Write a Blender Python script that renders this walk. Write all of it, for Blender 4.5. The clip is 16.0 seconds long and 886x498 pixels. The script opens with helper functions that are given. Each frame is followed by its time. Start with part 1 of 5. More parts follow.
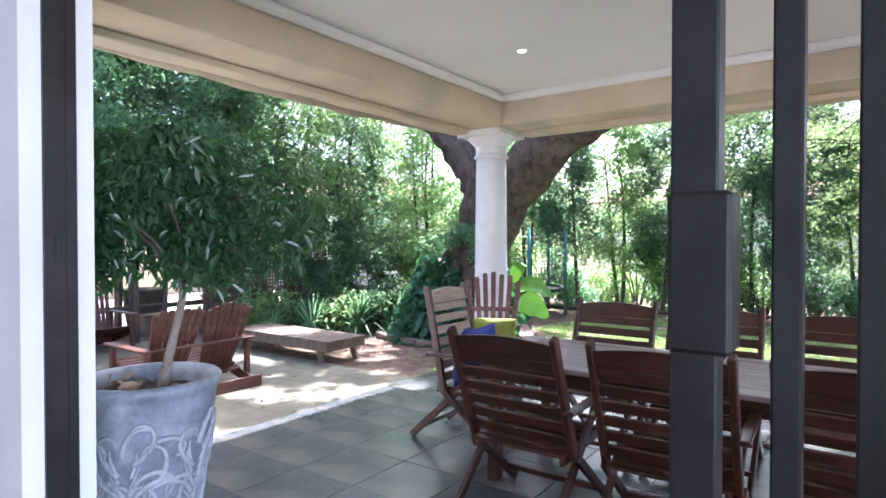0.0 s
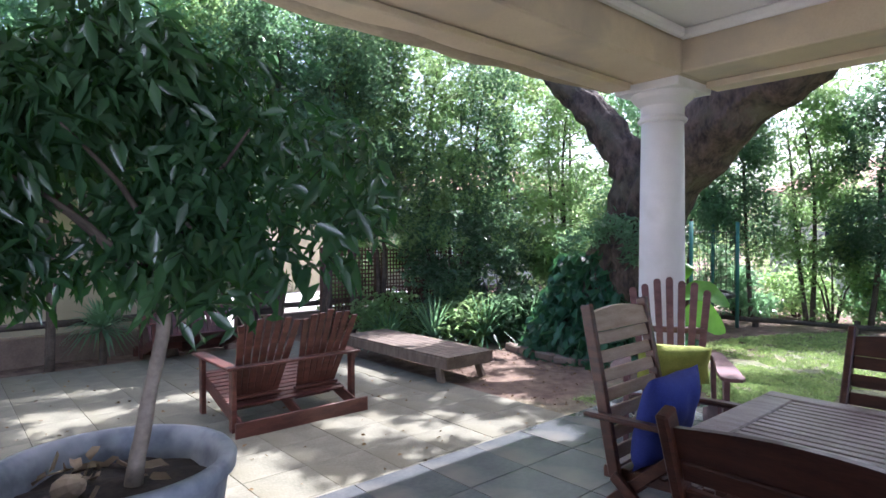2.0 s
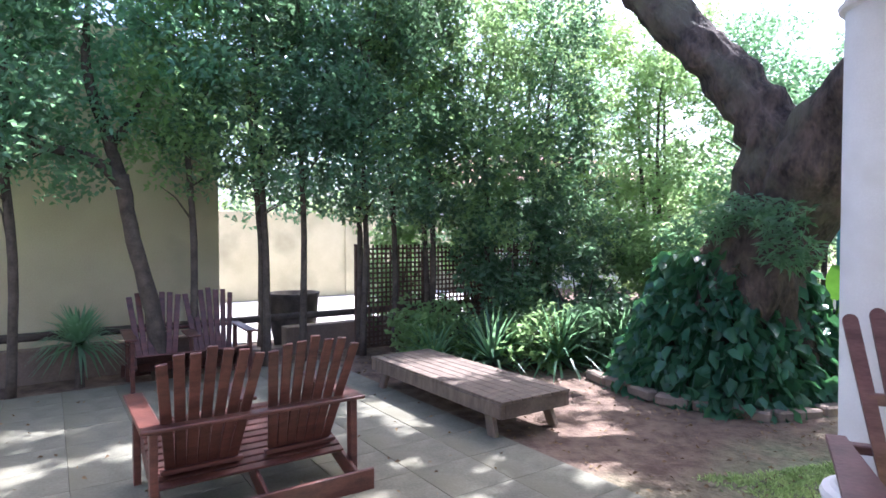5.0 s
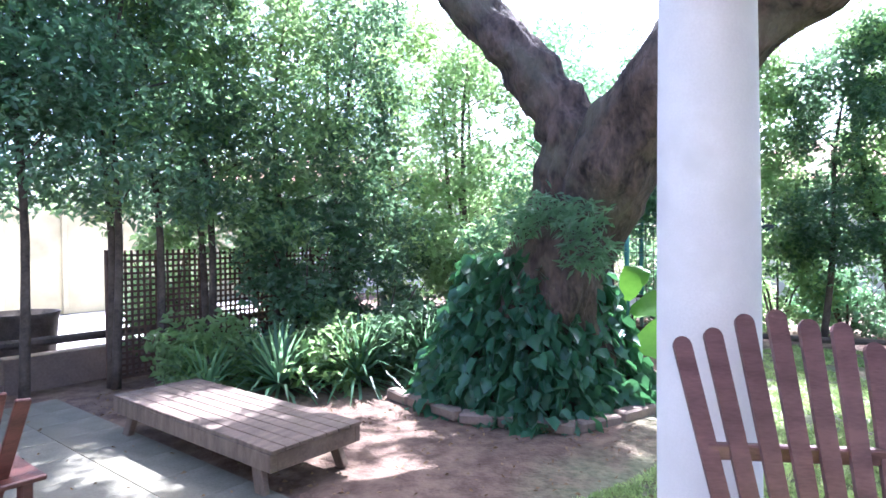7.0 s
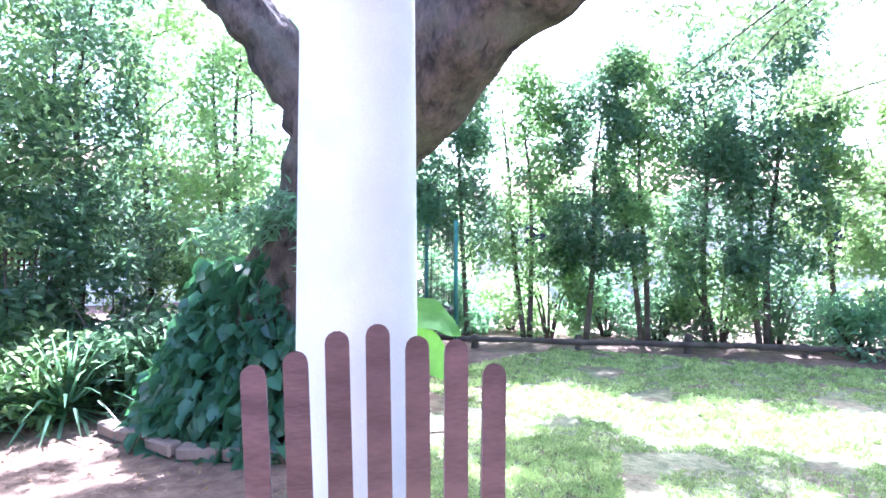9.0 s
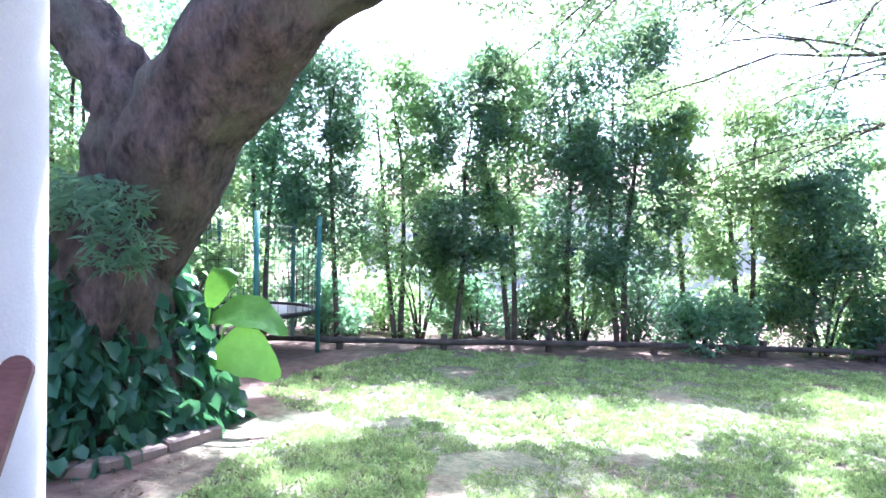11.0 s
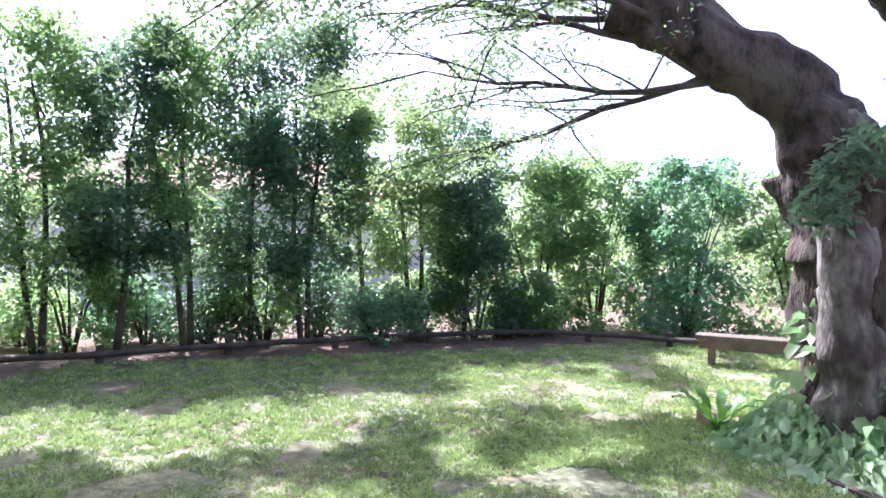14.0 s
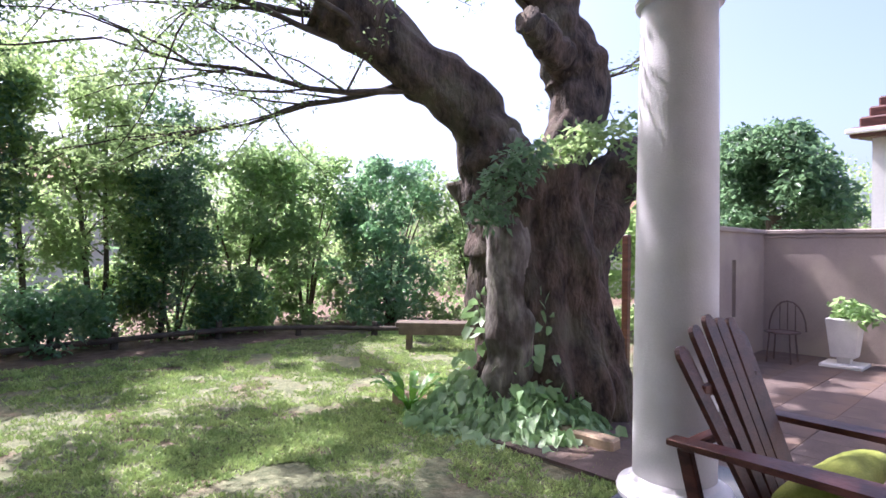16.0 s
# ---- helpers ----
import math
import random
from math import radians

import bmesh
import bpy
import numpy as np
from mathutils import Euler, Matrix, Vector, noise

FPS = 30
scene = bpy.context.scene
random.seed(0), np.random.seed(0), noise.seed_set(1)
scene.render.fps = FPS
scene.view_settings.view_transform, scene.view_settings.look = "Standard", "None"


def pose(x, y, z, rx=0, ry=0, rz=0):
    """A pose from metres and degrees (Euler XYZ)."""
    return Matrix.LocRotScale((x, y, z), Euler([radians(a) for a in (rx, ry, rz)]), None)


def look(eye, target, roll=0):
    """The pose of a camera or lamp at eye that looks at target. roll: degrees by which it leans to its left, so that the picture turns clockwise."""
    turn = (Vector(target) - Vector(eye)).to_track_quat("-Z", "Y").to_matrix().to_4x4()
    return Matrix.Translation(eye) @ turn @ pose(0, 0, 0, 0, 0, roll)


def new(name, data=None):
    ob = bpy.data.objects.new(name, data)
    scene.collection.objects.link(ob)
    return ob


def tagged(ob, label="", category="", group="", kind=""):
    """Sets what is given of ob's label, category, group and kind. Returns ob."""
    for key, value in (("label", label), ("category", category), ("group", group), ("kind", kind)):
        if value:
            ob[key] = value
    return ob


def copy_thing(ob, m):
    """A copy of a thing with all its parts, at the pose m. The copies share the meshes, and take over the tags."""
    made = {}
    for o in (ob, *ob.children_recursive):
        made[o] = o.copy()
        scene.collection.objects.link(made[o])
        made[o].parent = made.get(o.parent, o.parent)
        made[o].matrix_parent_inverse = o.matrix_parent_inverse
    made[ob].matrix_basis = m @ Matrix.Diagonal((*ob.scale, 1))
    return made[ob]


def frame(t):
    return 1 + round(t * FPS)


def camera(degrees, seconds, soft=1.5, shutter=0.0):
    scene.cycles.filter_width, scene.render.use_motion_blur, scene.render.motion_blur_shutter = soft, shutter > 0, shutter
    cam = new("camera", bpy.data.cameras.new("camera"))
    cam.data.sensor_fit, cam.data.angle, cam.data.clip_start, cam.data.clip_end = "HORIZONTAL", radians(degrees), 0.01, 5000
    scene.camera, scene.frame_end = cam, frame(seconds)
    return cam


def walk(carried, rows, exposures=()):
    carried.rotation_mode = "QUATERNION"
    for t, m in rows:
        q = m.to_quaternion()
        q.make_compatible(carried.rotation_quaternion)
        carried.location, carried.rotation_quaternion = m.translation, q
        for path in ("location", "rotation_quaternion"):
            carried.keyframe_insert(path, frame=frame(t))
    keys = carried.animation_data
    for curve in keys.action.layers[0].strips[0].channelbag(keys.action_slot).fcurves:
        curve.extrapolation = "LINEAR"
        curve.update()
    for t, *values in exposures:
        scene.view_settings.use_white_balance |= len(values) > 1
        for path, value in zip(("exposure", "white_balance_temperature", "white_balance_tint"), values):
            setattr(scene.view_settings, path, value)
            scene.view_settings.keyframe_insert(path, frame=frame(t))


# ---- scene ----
cam = camera(74.30, 16.0, soft=1.6, shutter=0.0)
# seconds, x, y, z, yaw, pitch, roll
PATH = [
    (0, 0.000, 0.000, 1.454, 36.00, -0.88, -0.02),
    (0.5, -0.258, 0.312, 1.422, 41.34, -0.99, 0.01),
    (1, -0.529, 0.599, 1.425, 43.93, -1.00, 0.02),
    (1.5, -0.788, 0.914, 1.424, 46.43, -0.95, -0.08),
    (2, -1.034, 1.137, 1.414, 48.73, -1.03, 0.10),
    (2.5, -1.270, 1.369, 1.363, 49.56, -0.94, 0.20),
    (3, -1.515, 1.658, 1.323, 52.26, -0.87, -0.08),
    (3.2, -1.614, 1.760, 1.303, 53.31, -0.87, -0.09),
    (5.3, -2.610, 2.802, 1.340, 56.02, -1.02, 0.31),
    (5.5, -2.676, 2.896, 1.340, 55.52, -1.00, 0.37),
    (6, -2.826, 3.156, 1.335, 52.54, -0.94, 0.54),
    (6.5, -2.953, 3.334, 1.335, 46.07, -0.88, 0.62),
    (7, -2.990, 3.465, 1.330, 38.28, -0.86, 0.63),
    (7.5, -3.060, 3.690, 1.325, 30.79, -0.95, 0.48),
    (8, -2.998, 3.920, 1.315, 26.43, -0.88, 0.23),
    (8.5, -2.862, 4.130, 1.305, 23.90, -0.55, 0.04),
    (9, -2.679, 4.286, 1.285, 21.10, -0.15, -0.17),
    (9.2, -2.624, 4.376, 1.275, 19.80, -0.10, -0.32),
    (11.3, -2.000, 4.730, 1.215, 10.58, 0.33, -0.73),
    (11.5, -1.990, 4.750, 1.210, 8.82, 0.42, -0.61),
    (12, -1.970, 4.780, 1.205, 2.85, 0.41, -0.41),
    (12.5, -1.920, 4.790, 1.203, -2.31, 0.45, -0.45),
    (13, -1.860, 4.790, 1.218, -6.59, 0.42, -0.51),
    (13.5, -1.830, 4.780, 1.215, -10.83, 0.40, -0.43),
    (14, -1.790, 4.780, 1.216, -16.30, 0.37, -0.59),
    (14.5, -1.780, 4.770, 1.214, -22.46, 0.32, -0.65),
    (15, -1.790, 4.750, 1.210, -28.29, 0.32, -0.68),
    (15.5, -1.790, 4.730, 1.220, -35.66, 0.14, -0.76),
    (16, -1.681, 4.734, 1.235, -43.52, -0.03, -0.64),
]
EXPOSURES = [(0.0, 2.42, 5550, 21), (1.0, 2.2, 5550, 21), (2.0, 1.62, 5550, 22), (3.0, 1.38, 5550, 21), (5.5, 2.15, 5400, 23), (6.5, 2.45, 5300, 24), (7.5, 2.6, 5150, 26), (8.5, 3.0, 5050, 27), (9.0, 3.15, 5000, 27), (11.5, 2.55, 5050, 29), (13.0, 2.12, 5150, 31), (14.5, 1.55, 5550, 29), (16.0, 1.3, 5800, 29)]
walk(cam, [(t, pose(x, y, z, 90 + pitch, roll, yaw)) for t, x, y, z, yaw, pitch, roll in PATH], EXPOSURES)

# ---- world and sun ----
SUN_EL, SUN_HEAD = radians(56), radians(12)
world = bpy.data.worlds.new("world")
scene.world = world
world.use_nodes = True
wn = world.node_tree
sky = wn.nodes.new("ShaderNodeTexSky")
sky.sky_type, sky.sun_disc, sky.sun_elevation, sky.sun_rotation = "NISHITA", False, SUN_EL, -SUN_HEAD
sky.dust_density, sky.air_density, sky.ozone_density = 5.0, 0.9, 0.8
wn.nodes["Background"].inputs["Strength"].default_value = 0.15
wn.links.new(sky.outputs[0], wn.nodes["Background"].inputs["Color"])
sun = new("sun", bpy.data.lights.new("sun", "SUN"))
sun.data.energy, sun.data.angle, sun.data.color = 5.0, radians(0.53), (1.0, 0.95, 0.86)
to_sun = Vector((-math.sin(SUN_HEAD) * math.cos(SUN_EL), math.cos(SUN_HEAD) * math.cos(SUN_EL), math.sin(SUN_EL)))
sun.matrix_world = look(to_sun * 30, (0, 0, 0))

GARDEN = -0.33
rng = np.random.default_rng(7)


# ---- materials ----
def material(name, c1, c2, scale=6.0, detail_scale=60.0, rough=0.7, bump=0.2, stretch=(1, 1, 1), metal=0.0, vary=0.0, translucent=None, coat=0.0, spec=0.5, stain=None, dist=0.01):
    """Two-scale colour noise, fine bump, optional per-piece change, stains and light through leaves."""
    m = bpy.data.materials.new(name)
    m.use_nodes = True
    nt = m.node_tree
    N, L = nt.nodes.new, nt.links.new
    b = nt.nodes["Principled BSDF"]
    tc, mp = N("ShaderNodeTexCoord"), N("ShaderNodeMapping")
    mp.inputs["Scale"].default_value = stretch
    L(tc.outputs["Object"], mp.inputs["Vector"])
    big, fine = N("ShaderNodeTexNoise"), N("ShaderNodeTexNoise")
    big.inputs["Scale"].default_value, big.inputs["Detail"].default_value = scale, 4
    fine.inputs["Scale"].default_value, fine.inputs["Detail"].default_value = detail_scale, 3
    L(mp.outputs[0], big.inputs["Vector"])
    L(mp.outputs[0], fine.inputs["Vector"])
    add = N("ShaderNodeMath")
    add.operation = "MULTIPLY_ADD"
    L(fine.outputs["Fac"], add.inputs[0])
    add.inputs[1].default_value = 0.5
    L(big.outputs["Fac"], add.inputs[2])
    ramp = N("ShaderNodeValToRGB")
    ramp.color_ramp.elements[0].position, ramp.color_ramp.elements[1].position = 0.55, 0.95
    ramp.color_ramp.elements[0].color, ramp.color_ramp.elements[1].color = (*c1, 1), (*c2, 1)
    L(add.outputs[0], ramp.inputs["Fac"])
    col = ramp.outputs["Color"]
    if vary:
        oi, isl, ad2 = N("ShaderNodeObjectInfo"), N("ShaderNodeNewGeometry"), N("ShaderNodeMath")
        ad2.operation = "ADD"
        L(oi.outputs["Random"], ad2.inputs[0])
        L(isl.outputs["Random Per Island"], ad2.inputs[1])
        mr = N("ShaderNodeMapRange")
        mr.inputs["From Max"].default_value = 2.0
        mr.inputs["To Min"].default_value, mr.inputs["To Max"].default_value = 1 - vary, 1 + vary
        L(ad2.outputs[0], mr.inputs["Value"])
        hs = N("ShaderNodeHueSaturation")
        L(mr.outputs[0], hs.inputs["Value"])
        L(col, hs.inputs["Color"])
        col = hs.outputs[0]
    if stain:
        st, sr, mx = N("ShaderNodeTexNoise"), N("ShaderNodeValToRGB"), N("ShaderNodeMix")
        st.inputs["Scale"].default_value, st.inputs["Detail"].default_value = stain[1], 6
        L(tc.outputs["Object"], st.inputs["Vector"])
        sr.color_ramp.elements[0].position, sr.color_ramp.elements[1].position = 0.5, 0.68
        L(st.outputs["Fac"], sr.inputs["Fac"])
        mx.data_type = "RGBA"
        L(sr.outputs["Color"], mx.inputs[0])
        L(col, mx.inputs[6])
        mx.inputs[7].default_value = (*stain[0], 1)
        col = mx.outputs[2]
    L(col, b.inputs["Base Color"])
    b.inputs["Roughness"].default_value, b.inputs["Metallic"].default_value = rough, metal
    b.inputs["Coat Weight"].default_value = coat
    b.inputs["Specular IOR Level"].default_value = spec
    if bump:
        bp = N("ShaderNodeBump")
        bp.inputs["Strength"].default_value, bp.inputs["Distance"].default_value = bump, dist
        L(add.outputs[0], bp.inputs["Height"])
        L(bp.outputs[0], b.inputs["Normal"])
    if translucent:
        tr, mix = N("ShaderNodeBsdfTranslucent"), N("ShaderNodeMixShader")
        tr.inputs["Color"].default_value = (*translucent[0], 1)
        mix.inputs["Fac"].default_value = translucent[1]
        out = nt.nodes["Material Output"]
        L(b.outputs[0], mix.inputs[1])
        L(tr.outputs[0], mix.inputs[2])
        L(mix.outputs[0], out.inputs["Surface"])
    return m


M_WALL = material("white_plaster", (0.74, 0.73, 0.70), (0.82, 0.81, 0.79), 2, 90, 0.8, 0.15)
M_CEIL = material("ceiling_paint", (0.78, 0.77, 0.74), (0.84, 0.83, 0.80), 1, 60, 0.85, 0.05)
M_BEAM = material("beam_paint", (0.58, 0.48, 0.33), (0.66, 0.56, 0.40), 2, 70, 0.8, 0.12, stain=((0.48, 0.42, 0.33), 1.5))
M_COL = material("column_paint", (0.70, 0.69, 0.70), (0.80, 0.79, 0.80), 3, 120, 0.7, 0.25, stain=((0.70, 0.69, 0.69), 4))
M_FRAME = material("door_frame_metal", (0.015, 0.013, 0.013), (0.03, 0.027, 0.027), 5, 80, 0.4, 0.05, metal=0.2)
M_TILE = material("floor_tile", (0.062, 0.068, 0.074), (0.105, 0.11, 0.112), 3, 40, 0.27, 0.1, vary=0.05, stain=((0.15, 0.14, 0.12), 1.6))
M_PAVE = material("garden_paver", (0.12, 0.115, 0.08), (0.21, 0.20, 0.145), 3, 50, 0.85, 0.4, vary=0.02, stain=((0.13, 0.12, 0.075), 0.9))
M_PAVE_E = material("dusty_red_paver", (0.075, 0.054, 0.045), (0.14, 0.10, 0.085), 3, 50, 0.85, 0.4, vary=0.02, stain=((0.12, 0.075, 0.05), 1.1))
M_LITTER = material("fallen_leaf", (0.13, 0.075, 0.035), (0.30, 0.20, 0.09), 3, 20, 0.8, 0, vary=0.4)
M_JOINT = material("joint_mortar", (0.11, 0.105, 0.08), (0.17, 0.16, 0.12), 5, 60, 0.9, 0.4)
M_TEAK = material("dark_stained_wood", (0.04, 0.013, 0.008), (0.10, 0.035, 0.02), 5, 45, 0.36, 0.25, (1, 1, 6), vary=0.25, coat=0.15)
M_PALE = material("worn_teak", (0.30, 0.20, 0.13), (0.46, 0.34, 0.24), 6, 50, 0.5, 0.3, (1, 1, 6), vary=0.15)
# table top wood, its pale purplish tone includes the sky's reflection
M_TABLE = material("weathered_sky_toned_wood", (0.20, 0.155, 0.15), (0.34, 0.28, 0.27), 5, 60, 0.34, 0.25, (1, 5, 1), vary=0.15, coat=0.2)
M_REDW = material("red_brown_painted_wood", (0.05, 0.016, 0.012), (0.12, 0.042, 0.030), 5, 45, 0.45, 0.35, (1, 1, 4), vary=0.25)
M_PLUM = material("plum_painted_wood", (0.10, 0.045, 0.05), (0.19, 0.095, 0.10), 5, 45, 0.45, 0.35, (1, 1, 4), vary=0.2)
M_LOUNGE = material("faded_lounger_wood", (0.095, 0.068, 0.048), (0.19, 0.142, 0.105), 5, 50, 0.65, 0.35, (1, 4, 1), vary=0.2)
M_BARK = material("rough_bark", (0.018, 0.013, 0.010), (0.125, 0.09, 0.068), 7, 30, 0.95, 1.0, (1, 1, 0.45), dist=0.06, stain=((0.11, 0.10, 0.065), 2.2))
# paler bark colour that carries the sun on the old tree's left face
M_SUNBARK = material("sunlit_side_bark", (0.10, 0.085, 0.07), (0.36, 0.33, 0.29), 5, 26, 0.9, 1.0, (1, 1, 0.35), dist=0.04, stain=((0.06, 0.045, 0.035), 3.0))
M_TRUNK = material("slim_trunk_bark", (0.05, 0.038, 0.028), (0.12, 0.095, 0.07), 8, 40, 0.9, 0.5)
M_PALEBARK = material("pot_tree_bark", (0.20, 0.16, 0.13), (0.34, 0.28, 0.23), 10, 60, 0.85, 0.4)
M_LEAF_D = material("dark_hedge_leaf", (0.035, 0.085, 0.045), (0.085, 0.16, 0.075), 0.9, 9, 0.3, 0, vary=0.8, translucent=((0.26, 0.44, 0.22), 0.42))
M_LEAF_M = material("mid_leaf", (0.045, 0.105, 0.035), (0.11, 0.20, 0.06), 0.9, 9, 0.3, 0, vary=0.8, translucent=((0.46, 0.66, 0.28), 0.54))
M_LEAF_L = material("light_leaf", (0.10, 0.20, 0.045), (0.20, 0.32, 0.08), 0.9, 9, 0.42, 0, vary=0.7, translucent=((0.52, 0.70, 0.30), 0.52))
M_LEAF_B = material("blue_green_leaf", (0.05, 0.12, 0.075), (0.11, 0.21, 0.13), 0.9, 9, 0.28, 0, vary=0.75, translucent=((0.30, 0.54, 0.26), 0.5))
# barely translucent leaf for the added overhead clumps, so their shadows are dark
M_LEAF_H = material("shade_crown_leaf", (0.045, 0.10, 0.035), (0.10, 0.18, 0.06), 0.9, 9, 0.35, 0, vary=0.5, translucent=((0.25, 0.42, 0.12), 0.12))
M_LEAF_P = material("pot_tree_leaf", (0.022, 0.055, 0.03), (0.055, 0.11, 0.05), 2, 20, 0.26, 0, vary=0.7, translucent=((0.10, 0.32, 0.03), 0.3))
M_IVY = material("ivy_leaf", (0.03, 0.10, 0.055), (0.07, 0.19, 0.10), 1.5, 14, 0.33, 0, vary=0.35, translucent=((0.12, 0.35, 0.12), 0.25))
M_PALEIVY = material("pale_creeper_leaf", (0.24, 0.40, 0.18), (0.46, 0.60, 0.36), 1.5, 14, 0.4, 0, vary=0.3, translucent=((0.3, 0.5, 0.2), 0.3))
M_ELEPH = material("broad_leaf", (0.05, 0.16, 0.025), (0.12, 0.27, 0.05), 5, 22, 0.4, 0.6, translucent=((0.20, 0.46, 0.05), 0.35))
M_GRASS = material("grass_blade", (0.155, 0.262, 0.07), (0.41, 0.50, 0.19), 3, 14, 0.6, 0, vary=0.8, translucent=((0.43, 0.54, 0.22), 0.25))
M_POT = material("glazed_grey_pot", (0.15, 0.17, 0.21), (0.33, 0.36, 0.42), 4, 30, 0.45, 0.35, stain=((0.42, 0.44, 0.48), 5))
M_POTRELIEF = material("worn_pot_relief", (0.30, 0.32, 0.37), (0.50, 0.52, 0.56), 6, 40, 0.5, 0.3)
M_SOIL = material("dark_soil", (0.02, 0.014, 0.01), (0.07, 0.05, 0.035), 12, 60, 0.95, 1.0)
M_BLUE = material("blue_cotton", (0.02, 0.035, 0.22), (0.045, 0.07, 0.38), 5, 150, 0.8, 0.4)
M_GREENC = material("lime_woven_fabric", (0.17, 0.21, 0.03), (0.36, 0.40, 0.08), 6, 140, 0.85, 0.6)
M_CANVAS = material("rolled_canvas", (0.32, 0.26, 0.17), (0.48, 0.40, 0.28), 2, 60, 0.8, 0.6, (1, 0.3, 1), stain=((0.30, 0.25, 0.18), 3))
M_WOODDK = material("weathered_pole", (0.045, 0.035, 0.028), (0.11, 0.09, 0.07), 5, 50, 0.9, 0.5)
M_TRELLIS = material("brown_trellis_wood", (0.08, 0.045, 0.03), (0.15, 0.09, 0.06), 6, 50, 0.8, 0.3)
M_YELLOW = material("yellow_plaster", (0.44, 0.39, 0.25), (0.54, 0.49, 0.33), 1.2, 60, 0.85, 0.2, stain=((0.36, 0.32, 0.21), 0.8))
M_GWALL = material("garden_wall_plaster", (0.26, 0.21, 0.185), (0.33, 0.27, 0.235), 1.5, 60, 0.85, 0.25, stain=((0.36, 0.30, 0.24), 1.2))
M_LOWWALL = material("brown_low_wall", (0.16, 0.12, 0.09), (0.26, 0.20, 0.15), 2, 40, 0.9, 0.4)
M_STONE = material("edging_stone", (0.30, 0.22, 0.14), (0.48, 0.36, 0.24), 6, 40, 0.85, 0.5, vary=0.15)
M_GPOST = material("green_post_paint", (0.03, 0.14, 0.12), (0.06, 0.22, 0.18), 5, 60, 0.5, 0.1)
M_FAR = material("pale_house_plaster", (0.68, 0.66, 0.62), (0.80, 0.78, 0.74), 1, 20, 0.8, 0.1)
M_ROOF = material("clay_roof_tile", (0.22, 0.10, 0.07), (0.38, 0.20, 0.14), 4, 30, 0.85, 0.4)
M_ROAD = material("pale_driveway", (0.42, 0.40, 0.37), (0.55, 0.53, 0.49), 1.5, 40, 0.9, 0.3)
M_GLASSPANE = material("dark_window", (0.02, 0.025, 0.03), (0.04, 0.05, 0.06), 2, 20, 0.1, 0)
M_WHITEPOT = material("white_cement_pot", (0.60, 0.58, 0.54), (0.72, 0.70, 0.66), 4, 50, 0.8, 0.3)
M_WIRE = material("rusty_brown_wire", (0.06, 0.035, 0.03), (0.12, 0.075, 0.06), 8, 60, 0.6, 0.2)
M_CHROME = material("handle_metal", (0.25, 0.24, 0.23), (0.35, 0.34, 0.33), 5, 60, 0.3, 0, metal=0.9)
M_LAMP = bpy.data.materials.new("lamp_glow")
M_LAMP.use_nodes = True
M_LAMP.node_tree.nodes["Principled BSDF"].inputs["Emission Color"].default_value = (1, 0.95, 0.85, 1)
M_LAMP.node_tree.nodes["Principled BSDF"].inputs["Emission Strength"].default_value = 6.0
M_GLASS = bpy.data.materials.new("door_glass")
M_GLASS.use_nodes = True
_g = M_GLASS.node_tree.nodes["Principled BSDF"]
_g.inputs["Transmission Weight"].default_value, _g.inputs["Roughness"].default_value, _g.inputs["IOR"].default_value = 1.0, 0.02, 1.05


